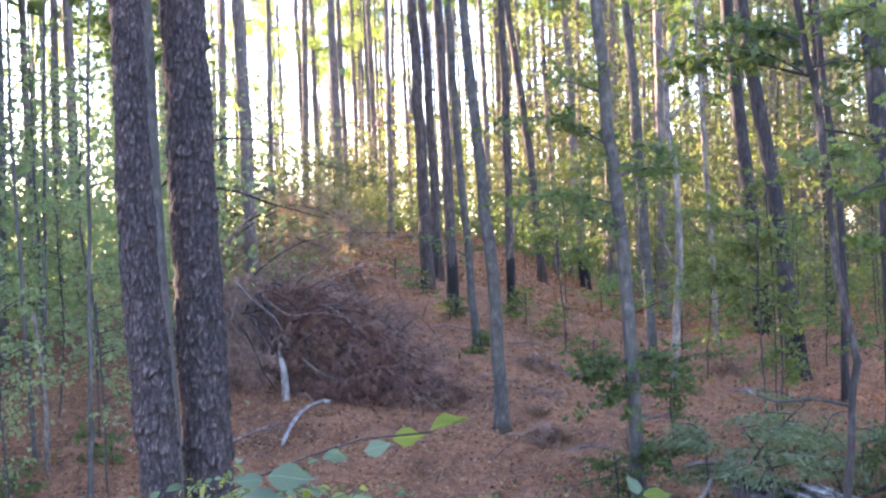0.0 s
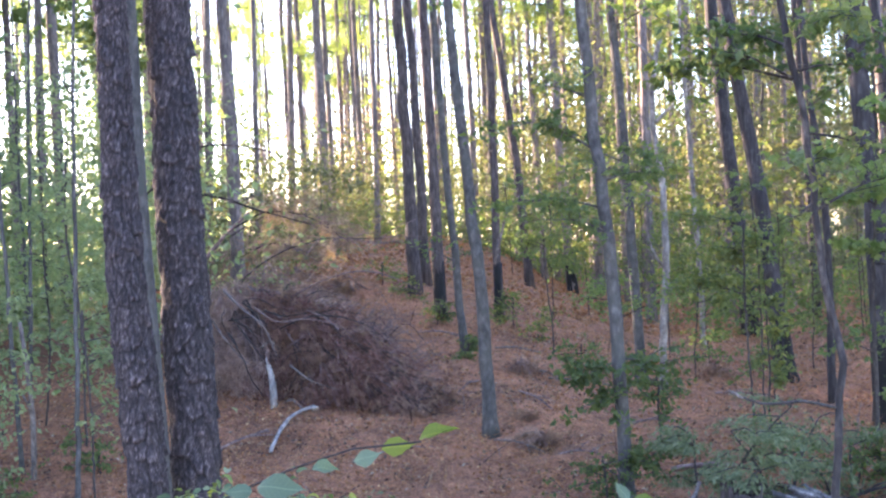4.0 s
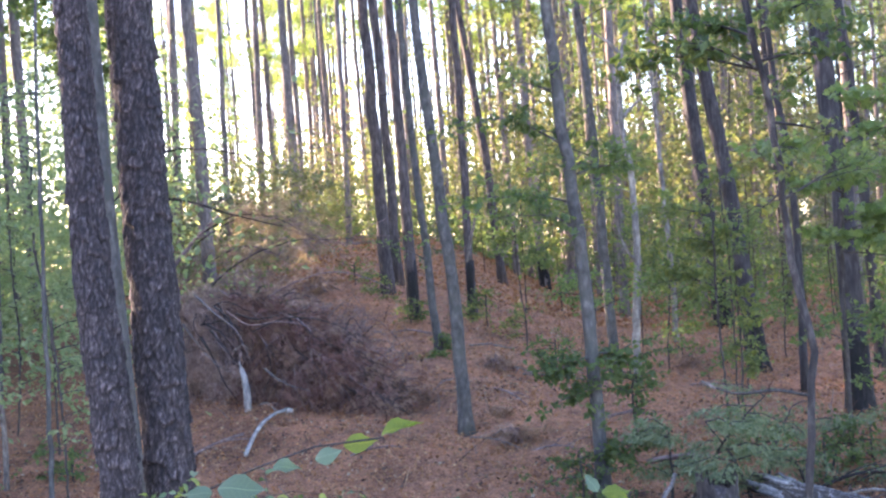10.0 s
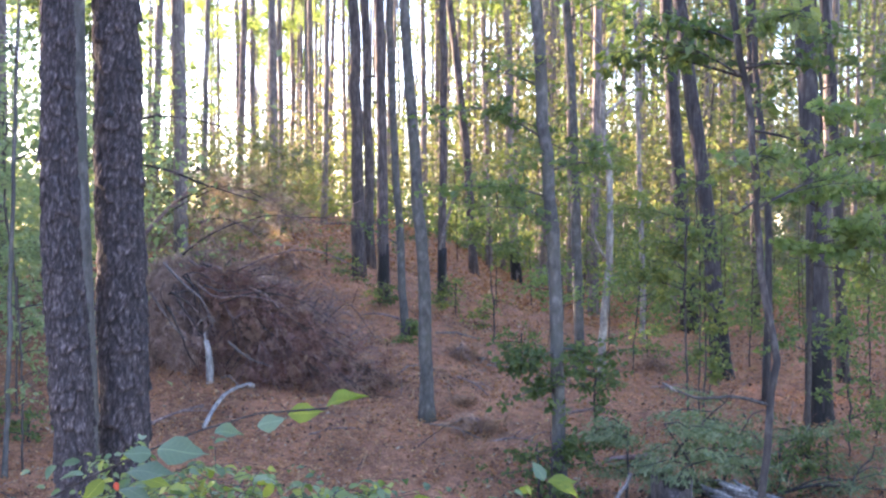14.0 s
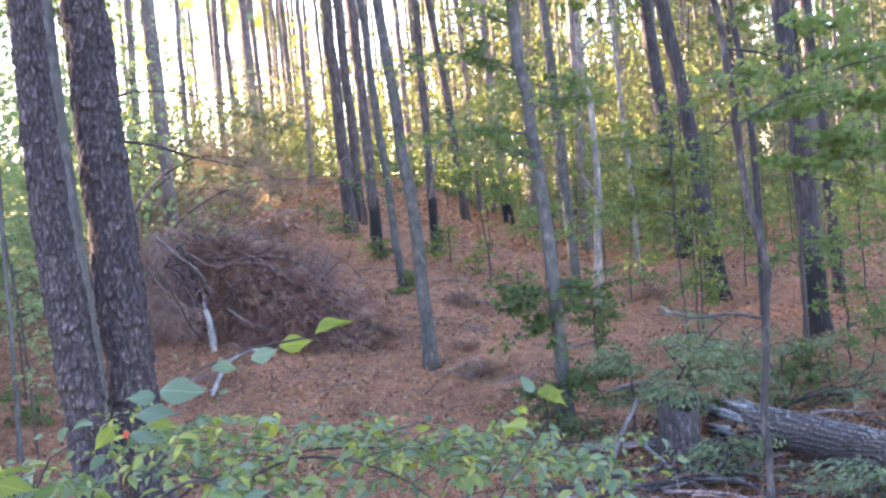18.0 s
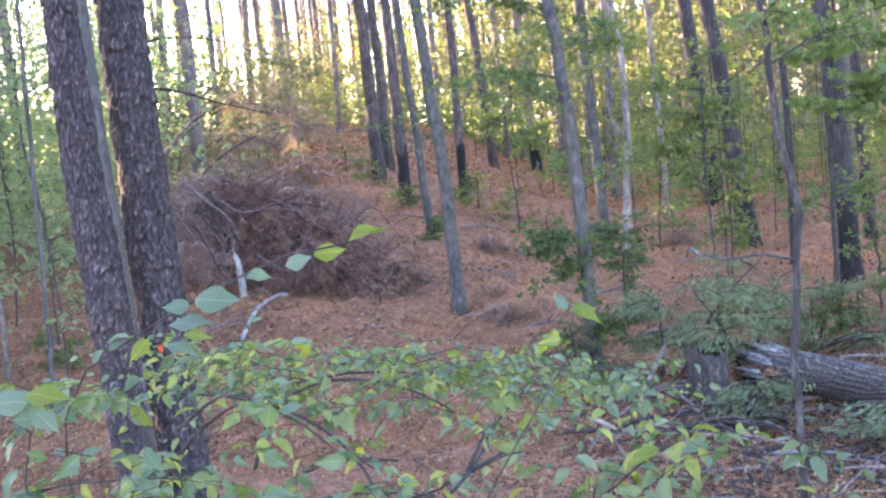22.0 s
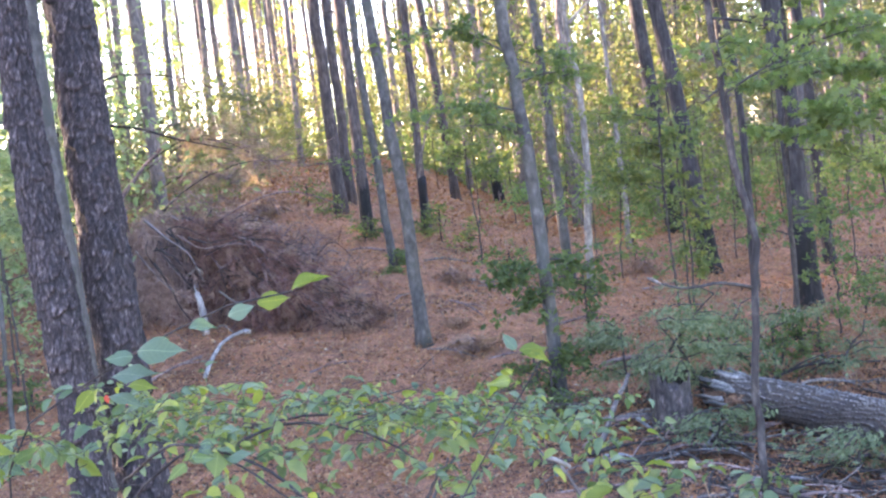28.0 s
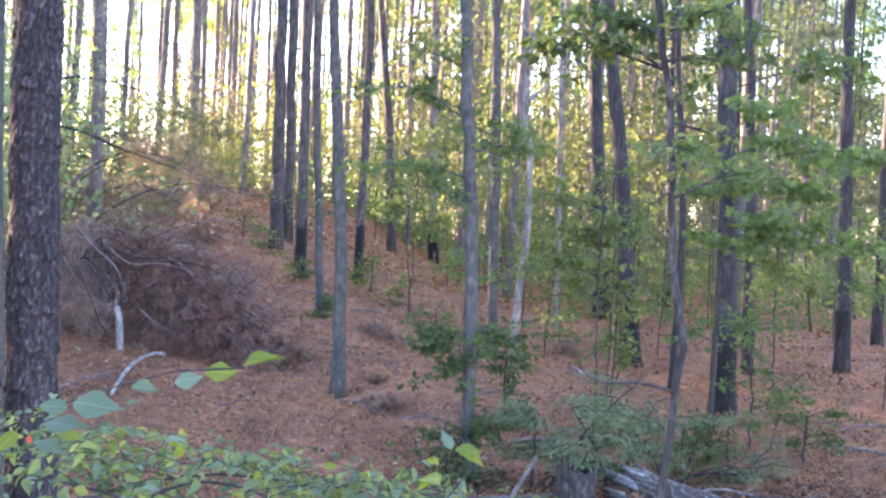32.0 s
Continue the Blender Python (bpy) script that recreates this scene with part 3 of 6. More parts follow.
NEEDLE = (np.array([[-0.012, 0, 0], [0.012, 0, 0], [0.012, 1, 0.08], [-0.012, 1, 0.08]]), [np.array([[0, 1, 2, 3]])])
litter(24000, -6, 8, 4, 24, 0.2, "pine_straw", "loose fallen pine needles on the forest floor", "litter", NEEDLE)


litter(420, -5, 8, 4, 24, 0.42, "fallen_twigs", "small pale twigs scattered over the forest floor", "dead_wood", TWIGLET)
litter(700, -6, 8, 4, 26, 0.38, "fallen_twigs", "small dark twigs scattered over the forest floor", "dark_twig", TWIGLET)


# ---- trunks ----
def plate_bark_trunk(points, radii, cell=(0.068, 0.115), depth=0.027, seg_len=0.014, n_th=132, seed=1):
    """A pine trunk with raised bark plates between dark fissures."""
    g = np.random.default_rng(seed)
    p = np.asarray(points, float)
    length = np.linalg.norm(np.diff(p, axis=0), axis=1).sum()
    n = int(length / seg_len)
    q = smooth_line(p, n)
    r = np.interp(np.linspace(0, 1, n), np.linspace(0, 1, len(radii)), radii)
    rm = float(np.mean(radii))
    nu, nv = max(8, int(2 * math.pi * rm / cell[0])), int(length / cell[1]) + 2
    ju, jv = g.uniform(0.18, 0.82, (nv, nu)), g.uniform(0.0, 1.0, (nv, nu))
    lift, slope = g.uniform(0.25, 1.0, (nv, nu)), g.uniform(-0.2, 1.5, (nv, nu))
    th = np.linspace(0, 2 * np.pi, n_th, endpoint=False)
    U, V = np.meshgrid(th / (2 * np.pi) * nu, np.linspace(0, length, n) / cell[1], )
    U = U + 0.10 * np.sin(V * 0.37) + 0.07 * np.sin(V * 1.9 + U) + 0.05 * np.sin(U * 5.1 + V * 7)
    V = V + 0.05 * np.sin(U * 3.7 + 1)
    iu, iv = np.floor(U).astype(int), np.floor(V).astype(int)
    f1, f2 = np.full(U.shape, 9.0), np.full(U.shape, 9.0)
    best = np.zeros(U.shape)
    for a in (-1, 0, 1):
        for b in (-1, 0, 1):
            cu, cv = iu + a, np.clip(iv + b, 0, nv - 1)
            du, dv = cu + ju[cv, cu % nu] - U, iv + b + jv[cv, cu % nu] - V
            d = (np.abs(du) ** 4.0 + np.abs(dv * 0.8) ** 4.0) ** (1 / 4.0)
            h = lift[cv, cu % nu] + slope[cv, cu % nu] * dv * 0.5
            closer = d < f1
            f2 = np.where(closer, f1, np.minimum(f2, d))
            best = np.where(closer, h, best)
            f1 = np.where(closer, d, f1)
    plate = (0.3 + 0.7 * np.clip((f2 - f1) / 0.09, 0, 1)) * np.clip(best, 0.05, 1.6)
    # thin flakes that lift off the plates in steps
    flake = np.sin(U * 6.3 + 2.1 * np.sin(V * 5.7) + 1.3 * np.sin(U * 2.2 - V * 3.1)) * np.sin(V * 8.9 + 1.7 * np.sin(U * 4.3))
    plate = plate + 0.2 * np.round(flake * 1.5) / 1.5 * (plate > 0.15)
    R = r[:, None] - depth * 0.6 + depth * plate + g.normal(0, 0.0009, U.shape)
    flare = 1 + 0.22 * np.exp(-np.linspace(0, length, n) / 0.25)
    R = R * flare[:, None]
    v = np.stack([q[:, None, 0] + R * np.cos(th), q[:, None, 1] + R * np.sin(th), np.broadcast_to(q[:, None, 2], U.shape)], -1).reshape(-1, 3)
    i, j = np.meshgrid(np.arange(n - 1), np.arange(n_th), indexing="ij")
    j2 = (j + 1) % n_th
    f = np.stack([i * n_th + j, i * n_th + j2, (i + 1) * n_th + j2, (i + 1) * n_th + j], -1).reshape(-1, 4)
    return v, f


def needle_crown(height, radius, count, seed, low=0.0):
    """Clumps of needle tufts on short limbs round the upper trunk (about the origin, z from 0 to height)."""
    g = np.random.default_rng(seed)
    k = max(5, count // 26)
    cz = height * (low + (1 - low) * g.uniform(0, 1, k) ** 0.8)
    cr = radius * g.uniform(0.25, 1, k) * np.clip(1.15 - cz / height, 0.15, 1)
    ca = g.uniform(0, 2 * np.pi, k)
    c = np.stack([cr * np.cos(ca), cr * np.sin(ca), cz], -1)
    at = np.repeat(c, 26, 0) + g.normal(0, 1, (k * 26, 3)) * np.array([0.42, 0.42, 0.25]) * radius * 0.36
    v1 = scatter(*TUFT, at, g.uniform(0.34, 0.66, len(at)), g.standard_normal((len(at), 3)), g.standard_normal((len(at), 3)) + [0, 0, 0.5])
    limbs = [tube([[0, 0, z * 0.93], [x * 0.5, y * 0.5, z * 0.97], [x, y, z]], [0.035, 0.02, 0.008], 4, cap=False) for x, y, z in c]
    return v1, join(limbs)


CROWNS = []
for s in range(4):
    leaf_geo, limb_geo = needle_crown(8.0 + s, 2.3 + 0.25 * s, 215, 40 + s)
    CROWNS.append((mesh_of("crown", *leaf_geo, "pine_needle", False), mesh_of("branchwork", *limb_geo, "pine_far")))

PINE_LABEL = "tall straight pine with brown plated bark and bare lower trunk"


def pine(y, r0, r1, line, top=17.0, label=PINE_LABEL, seed=0, bark="pine_far", name="pine_tree", group="pines of the plantation", stubs=5, crown=True, wobble=0.012):
    """A pine whose trunk follows line, a list of (x, z) at the depth y, and goes on straight to top."""
    g = np.random.default_rng(seed + 11)
    line = [(x, z) for x, z in line]
    (xa, za), (xb, zb) = line[-2], line[-1]
    lean = (xb - xa) / (zb - za)
    base = floor_point(line[0][0], y)
    pts = [(line[0][0], y, base[2] - 0.15)] + [(x, y, z) for x, z in line[1:]] + [(xb + lean * 0.5 * (top - zb), y, top)]
    ob = thing(name, base, label, "tree", group)
    hs = np.array([p[2] for p in pts]) - base[2]
    vis = max(line[-1][1] - base[2], 1)
    rad = np.clip(r0 + (r1 - r0) * hs / vis, 0.03, None)
    q = smooth_line(pts, 26)
    q[1:-1, :2] += g.normal(0, wobble, (24, 2))
    rr = np.interp(q[:, 2] - base[2], hs, rad)
    rr[0] *= 1.35
    rr[1] *= 1.08
    v, f = tube(q - base, rr, 12, 0.03)
    part("trunk", (v, f), bark, ob)
    for k in range(stubs):
        h = g.uniform(2.5, min(9, top - base[2] - 4))
        c = np.array([np.interp(h, q[:, 2] - base[2], q[:, i]) for i in range(3)]) - base
        a = g.uniform(0, 2 * np.pi)
        l = g.uniform(0.15, 0.7)
        part("dead_stub", tube([c, c + [l * 0.6 * math.cos(a), l * 0.6 * math.sin(a), 0.02], c + [l * math.cos(a), l * math.sin(a), 0.1]], [0.016, 0.01, 0.004], 5), "sapling_bark", ob)
    if crown:
        leaf_me, limb_me = CROWNS[seed % 4]
        o = part("crown", leaf_me, None, ob)
        o.location = (q[-1] - base) - np.array([0, 0, 7.0])
        o.rotation_euler = (0, 0, g.uniform(0, 6.28))
        o2 = part("branchwork", limb_me, None, ob)
        o2.location, o2.rotation_euler = o.location, o.rotation_euler
        tagged(o, kind="stuff"), tagged(o2, kind="stuff")
    return ob


MAT["charred"] = bark_material("charred_bark", (0.005, 0.0045, 0.0045), (0.012, 0.010, 0.010), (0.03, 0.026, 0.025), (1, 1, 0.3), 30, 4, 0.6)


# the pair of large pines beside the clearing and the smoother one behind them
def big_pine(y, r0, r1, line, seed, label, n_th=116):
    base = floor_point(line[0][0], y)
    (xa, za), (xb, zb) = line[-2], line[-1]
    lean = (xb - xa) / (zb - za)
    ob = thing("pine_tree", base, label, "tree", "pair of large pines")
    pts = [(line[0][0], y, base[2] - 0.1)] + [(x, y, z) for x, z in line[1:]] + [(xb + lean * 1.6, y, zb + 1.6)]
    pts = np.array(pts) - base
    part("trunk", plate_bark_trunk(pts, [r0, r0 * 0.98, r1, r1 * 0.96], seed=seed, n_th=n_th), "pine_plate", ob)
    end = pts[-1]
    up = smooth_line([end - [0, 0, 0.05], end + [lean * 3, 0, 5], end + [lean * 4, 0, 11]], 8)
    part("upper_trunk", tube(up, np.linspace(r1 * 0.95, 0.06, 8), 14, 0.02), "pine_far", ob)
    o = part("crown", CROWNS[seed % 4][0], None, ob)
    o.location = up[-1] - [0, 0, 7]
    o2 = part("branchwork", CROWNS[seed % 4][1], None, ob)
    o2.location = o.location
    tagged(o, kind="stuff"), tagged(o2, kind="stuff")
    return ob, pts


big, big_pts = big_pine(7.75, 0.158, 0.145, [(-1.88, -0.21), (-1.96, 0.96), (-2.0, 2.37), (-2.04, 3.99)], 3, "large pine with thick grey-brown plated bark, first of a pair")
knot_at = np.array([-2.03, 7.612, 3.12]) - np.array(big.location)
part("branch_scar", tube([knot_at + [0, 0.05, 0], knot_at + [0, -0.015, 0], knot_at + [0, -0.03, 0]], [0.034, 0.028, 0.01], 10, 0.15), "charred", big, "dark knot where a branch broke off")
big_pine(7.45, 0.128, 0.100, [(-2.14, -0.07), (-2.20, 1.023), (-2.293, 2.54), (-2.315, 3.93)], 5, "large pine with reddish-grey plated bark, close beside another", 124)
pine(9.2, 0.117, 0.096, [(-2.58, -0.3), (-2.64, 0.87), (-2.71, 2.36), (-2.75, 4.28)], seed=2, label="pine with smoother bluish-grey bark behind the pair", group="pair of large pines", stubs=0, bark="grey_bark", wobble=0.002)

PINES = [
    (26.0, 0.157, 0.126, [(-5.46, 1.79), (-5.5, 5.31), (-5.58, 7.72)]),
    (36.0, 0.092, 0.074, [(-6.89, 2.55), (-6.79, 9.77)]),
    (45.0, 0.104, 0.084, [(-7.25, 3.0), (-7.44, 11.61)]),
    (45.0, 0.115, 0.092, [(-6.77, 3.0), (-6.87, 11.61)]),
    (40.0, 0.149, 0.119, [(-5.27, 2.84), (-5.46, 10.59)]),
    (42.0, 0.107, 0.086, [(-5.3, 2.99), (-5.48, 11.0)]),
    (50.0, 0.104, 0.084, [(-5.9, 2.99), (-5.97, 12.64)]),
    (46.0, 0.085, 0.068, [(-4.87, 2.99), (-4.95, 7.55)]),
    (38.0, 0.097, 0.078, [(-3.51, 2.66), (-3.44, 10.18)]),
    (52.0, 0.097, 0.077, [(-3.86, 2.97), (-4.06, 13.05)]),
    (24.5, 0.131, 0.105, [(-1.55, 1.52), (-1.6, 4.0), (-1.71, 7.42)]),
    (26.0, 0.109, 0.087, [(-1.4, 1.66), (-1.47, 4.1), (-1.59, 7.72)]),
    (22.0, 0.107, 0.086, [(-0.95, 1.16), (-1.0, 3.84), (-1.06, 6.91)]),
    (22.9, 0.080, 0.064, [(0.11, 1.08), (0.11, 3.9), (0.1, 7.09)]),
    (32.0, 0.111, 0.089, [(1.0, 1.34), (0.76, 4.49), (0.42, 7.47), (0.24, 8.95)]),
    (40.0, 0.093, 0.074, [(1.78, 1.26), (1.56, 6.88), (1.45, 10.59)]),
    (38.8, 0.153, 0.123, [(2.56, 0.87), (2.42, 3.14), (2.18, 10.35)]),
    (27.2, 0.170, 0.136, [(5.71, 0.24), (5.46, 3.17), (5.23, 5.44), (5.03, 7.97)]),
    (19.5, 0.136, 0.109, [(4.61, 0.15), (4.35, 2.59), (4.13, 4.22), (3.9, 5.85)]),
    (32.0, 0.089, 0.071, [(8.44, 0.26), (8.26, 5.24), (8.11, 8.95)]),
    (17.0, 0.055, 0.044, [(4.64, 0.1), (4.59, 3.28), (4.43, 4.78), (4.37, 5.88)]),
    (15.2, 0.148, 0.120, [(4.81, 0.05), (4.76, 1.98), (4.65, 4.1), (4.5, 5.51)]),
    (18.8, 0.087, 0.070, [(6.32, 0.11), (6.16, 3.63), (5.95, 6.25)]),
    (19.7, 0.119, 0.095, [(8.23, 0.12), (8.14, 2.32), (7.99, 5.53)]),
    (24.0, 0.112, 0.089, [(10.73, 0.18), (10.62, 6.21)]),
    (26.0, 0.103, 0.082, [(-9.22, 0.6), (-9.28, 4.1), (-9.34, 7.72)]),
    (24.0, 0.089, 0.071, [(-9.4, 0.6), (-9.52, 7.31)]),
]
CHARRED = (12, 13, 16, 17, 18, 21, 22, 23)
# haze and glare put into the bark: paler far off and left, bluer right
for k, (y, r0, r1, line) in enumerate(PINES):
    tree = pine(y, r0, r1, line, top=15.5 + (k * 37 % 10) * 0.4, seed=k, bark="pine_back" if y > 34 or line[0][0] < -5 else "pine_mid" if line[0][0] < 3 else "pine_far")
    if k in CHARRED:
        up = (line[1][0] - line[0][0]) / (line[1][1] - line[0][1])
        zs = np.array([-0.1, 0.06, 0.28, 0.55, 0.82, 1.05])
        part("charred_base", tube(np.stack([zs * up, 0 * zs, zs], -1), r0 * np.array([1.5, 1.28, 1.16, 1.12, 1.10, 1.06]), 14, 0.035), "charred", tree, "fire-blackened bark")

# the plantation behind: the same pine again and again, at random places
def far_pines():
    models = []
    for s in range(3):
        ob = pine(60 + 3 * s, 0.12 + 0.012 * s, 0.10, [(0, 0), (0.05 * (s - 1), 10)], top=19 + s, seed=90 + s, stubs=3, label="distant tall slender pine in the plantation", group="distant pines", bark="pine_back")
        models.append((ob, np.array(ob.location)))
    g = np.random.default_rng(21)
    placed = [(m[1][0], m[1][1]) for m in models]
    while len(placed) < 250:
        y = g.uniform(29, 105)
        x = g.uniform(-0.40, 0.42) * y
        if len(placed) > 185:      # the woods go on beside and behind, added unseen for shade
            a, far = g.uniform(-2.9, 2.9), g.uniform(12, 60)
            if abs(a) < 0.42:
                continue
            x, y = far * math.sin(a), far * math.cos(a)
            if a < 0:
                y = abs(y) * 0.9 + 4
                x = x - 3
            if -7 < x < 10 and 3 < y < 28:
                continue
        if -0.4 < x / y < -0.12 and y > 0 and g.uniform() < 0.45:
            continue
        if abs(x + 3.2) < 1.8 and y < 46:
            continue
        if y < 40 and x < 3.5 and x > -8:
            continue
        if in_gap(x, y, 2.6):
            continue
        if min((x - a) ** 2 + (y - b) ** 2 for a, b in placed) < 2.2:
            continue
        placed.append((x, y))
        s = g.uniform(0.8, 1.15)
        copy_thing(models[len(placed) % 3][0], Matrix.Translation((x, y, float(ground_z(x, y)))) @ pose(0, 0, 0, g.normal(0, 1.0), g.normal(0, 1.0), g.uniform(0, 360)))


far_pines()


def slender_pines():
    g = np.random.default_rng(23)
    (crown_v, crown_f), _ = needle_crown(7.0, 1.6, 156, 47)
    trunks, crowns = [], []
    for k in range(135):
        y = g.uniform(55, 112) if k < 85 else g.uniform(36, 70)
        x = g.uniform(-0.3, 0.16) * y if k < 60 else g.uniform(0.06, 0.4) * y
        z, lean, h = float(ground_z(x, y)), g.normal(0, 0.35, 2), g.uniform(18, 21)
        line = smooth_line([[x, y, z - 0.2], [x + lean[0] * 0.4, y, z + h * 0.5], [x + lean[0], y + lean[1], z + h]], 9)
        line[1:, 0] += g.normal(0, 0.02, 8)
        r = g.uniform(0.08, 0.12)
        trunks.append(tube(line, np.linspace(r, 0.03, 9), 8, 0.03, cap=False))
        a = g.uniform(0, 6.28)
        turn = np.array([[math.cos(a), math.sin(a), 0], [-math.sin(a), math.cos(a), 0], [0, 0, 1]])
        crowns.append((crown_v @ turn + line[-1] - [0, 0, 6.5], crown_f))
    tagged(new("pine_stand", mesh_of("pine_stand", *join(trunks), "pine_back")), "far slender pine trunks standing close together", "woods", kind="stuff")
    tagged(new("pine_canopy", mesh_of("pine_canopy", *join(crowns), "pine_needle", False)), "thin needle crowns of the far pines", "woods", kind="stuff")


slender_pines()


# ---- hardwoods ----
def branch_with_leaves(start, end, r, leaf, count, size, material, spread, shape=LEAF_S, seed=0, twigs=6, flat=0.62):
    """Limb geometry from start to end and a cloud of leaves along its outer part."""
    g = np.random.default_rng(seed)
    s, e = np.asarray(start, float), np.asarray(end, float)
    mid = (s + e) / 2 + [0, 0, 0.06 * np.linalg.norm(e - s)]
    main = smooth_line([s, mid, e], 7, 0.004)
    limb, geos, tips = tube(main, np.linspace(r, r * 0.25, 7), 6), [], []
    for _ in range(twigs):
        k = g.integers(2, 7)
        d = g.normal(0, 1, 3) * np.array([1, 1, flat]) * spread
        geos.append(tube([main[k], main[k] + d * 0.5 + [0, 0, 0.02], main[k] + d], [r * 0.4, r * 0.25, r * 0.1], 4, cap=False))
        tips += [main[k] + d * u for u in (0.4, 0.7, 1.0)]
    tips += [main[k] for k in (3, 4, 5, 6)]
    tips = np.array(tips)
    at = tips[g.integers(0, len(tips), count)] + g.normal(0, 1, (count, 3)) * np.array([1, 1, flat * 0.7]) * spread * 0.2
    normal = g.normal(0, 0.7, (count, 3)) + np.array([0, -0.15, 1.0])
    return limb, join(geos), scatter(*shape, at, g.uniform(0.65, 1.25, count) * size, normal, g.standard_normal((count, 3)), 0.35)


def hardwood(y, r0, r1, line, label, bark, boughs=(), top=11.0, seed=0, name="hardwood_tree", group="", extra=()):
    """A slender hardwood: trunk along (x, z) at depth y; boughs of (height z, end offset, leaves, size, material, spread)."""
    g = np.random.default_rng(seed + 300)
    base = floor_point(line[0][0], y)
    (xa, za), (xb, zb) = line[-2], line[-1]
    lean = (xb - xa) / (zb - za)
    pts = [(line[0][0], y, base[2] - 0.12)] + [(x, y, z) for x, z in line[1:]]
    if top > zb + 0.5:
        pts.append((xb + lean * 0.6 * (top - zb), y + 0.2, top))
    ob = thing(name, base, label, "tree", group)
    q = smooth_line(pts, 34)
    q[2:-1, :2] += g.normal(0, 0.006, (31, 2))
    hs = q[:, 2] - base[2]
    rr = np.clip(r0 + (r1 - r0) * hs / max(zb - base[2], 1), 0.012, None)
    rr[0] *= 1.6
    rr[1] *= 1.15
    part("trunk", tube(q - base, rr, 14, 0.025), bark, ob)
    for k, (h, off, count, size, material, spread) in enumerate(boughs):
        s = np.array([np.interp(h, q[:, 2], q[:, i]) for i in range(3)]) - base
        limb, twigs, leaves = branch_with_leaves(s, s + np.array(off), 0.007 + 0.12 * r1, None, count, size, material, spread, LEAF_M if size > 0.09 else LEAF_S, seed * 10 + k)
        b = part("branch", limb, bark, ob)
        part("twig_spray", twigs, bark, b)["kind"] = "stuff"
        part("foliage", leaves, material, b, smooth=False)["kind"] = "stuff"
    for p in extra:
        part("branch", tube(smooth_line(np.array(p) - base, 10, 0.004), np.linspace(0.03, 0.008, 10), 7), bark, ob)
    return ob


hardwood(14.3, 0.080, 0.056, [(-0.09, 0.21), (-0.15, 2.01), (-0.29, 3.67), (-0.39, 5.0), (-0.41, 5.33)], "slender grey-barked hardwood standing alone in the clearing", "grey_bark",
         [(6.3, (0.9, -0.3, 0.6), 160, 0.10, "leaf_green", 0.5), (6.0, (-1.0, 0.4, 0.5), 160, 0.10, "leaf_yellow", 0.5)], seed=1)
hardwood(18.8, 0.065, 0.052, [(-0.45, 0.74), (-0.54, 1.89), (-0.69, 4.5), (-0.76, 6.25)], "thin pale grey hardwood with a leafy foot", "grey_bark",
         [(1.0, (0.15, -0.2, 0.0), 60, 0.07, "leaf_green", 0.18), (2.2, (-0.5, -0.2, 0.25), 70, 0.08, "leaf_green", 0.25), (6.4, (0.8, 0, 0.5), 160, 0.1, "leaf_green", 0.5)], seed=2)
hardwood(18.2, 0.080, 0.064, [(2.18, 0.3), (2.08, 2.75), (2.01, 4.44), (1.89, 6.13)], "bluish-grey straight hardwood with leafy boughs", "grey_bark",
         [(3.3, (0.8, -0.3, 0.2), 260, 0.09, "leaf_green", 0.4), (3.6, (-0.8, -0.3, 0.2), 220, 0.09, "leaf_yellow", 0.4), (5.6, (0.9, 0, 0.4), 220, 0.10, "leaf_bright", 0.5)], seed=3)
hardwood(11.7, 0.068, 0.055, [(1.22, -0.17), (1.18, 0.99), (1.11, 2.51), (1.03, 3.44), (0.93, 4.81)], "grey hardwood with rough bark and dark green leaves", "grey_bark",
         [(2.75, (-0.7, 0.1, 0.1), 230, 0.085, "leaf_green", 0.36), (3.3, (-0.6, 0.0, 0.3), 200, 0.085, "leaf_dark", 0.36), (3.0, (0.5, 0.4, 0.1), 240, 0.085, "leaf_green", 0.36), (2.5, (-0.4, -0.3, 0.15), 120, 0.08, "leaf_green", 0.3), (3.8, (-0.5, 0.3, 0.2), 140, 0.085, "leaf_yellow", 0.35),
          (1.28, (-0.30, -0.2, -0.12), 260, 0.085, "leaf_dark", 0.3), (1.3, (0.28, -0.1, -0.05), 200, 0.085, "leaf_dark", 0.28), (1.0, (-0.22, -0.2, -0.08), 200, 0.08, "leaf_dark", 0.26), (0.3, (0.15, -0.2, 0.05), 240, 0.07, "leaf_dark", 0.24),
          (5.2, (0.9, -0.4, 0.3), 240, 0.1, "leaf_green", 0.45), (5.2, (-0.8, 0.2, 0.4), 200, 0.1, "leaf_green", 0.4)], seed=4)
hardwood(17.2, 0.060, 0.036, [(2.33, 0.24), (2.37, 1.13), (2.45, 2.09), (2.43, 3.29), (2.34, 4.09), (2.39, 4.89), (2.49, 5.29)], "crooked pale-barked hardwood forking above", "pale_bark",
         [(1.7, (0.25, -0.2, 0.1), 60, 0.07, "leaf_green", 0.2), (3.0, (-0.5, -0.2, 0.1), 160, 0.08, "leaf_yellow", 0.35)], top=5.4, seed=5,
         extra=[[(2.34, 17.2, 4.05), (2.6, 17.2, 4.3), (2.93, 17.2, 4.62)], [(2.38, 17.2, 4.95), (2.25, 17.2, 5.12), (2.0, 17.2, 5.3)], [(2.45, 17.2, 2.0), (2.3, 17.2, 2.2), (2.17, 17.1, 2.55)]])
hardwood(23.5, 0.055, 0.044, [(4.0, 0.27), (3.98, 1.75), (3.89, 3.94)], "thin pale hardwood with few leaves", "pale_bark",
         [(2.6, (0.6, -0.3, 0.2), 160, 0.09, "leaf_green", 0.35)], top=8, seed=6)
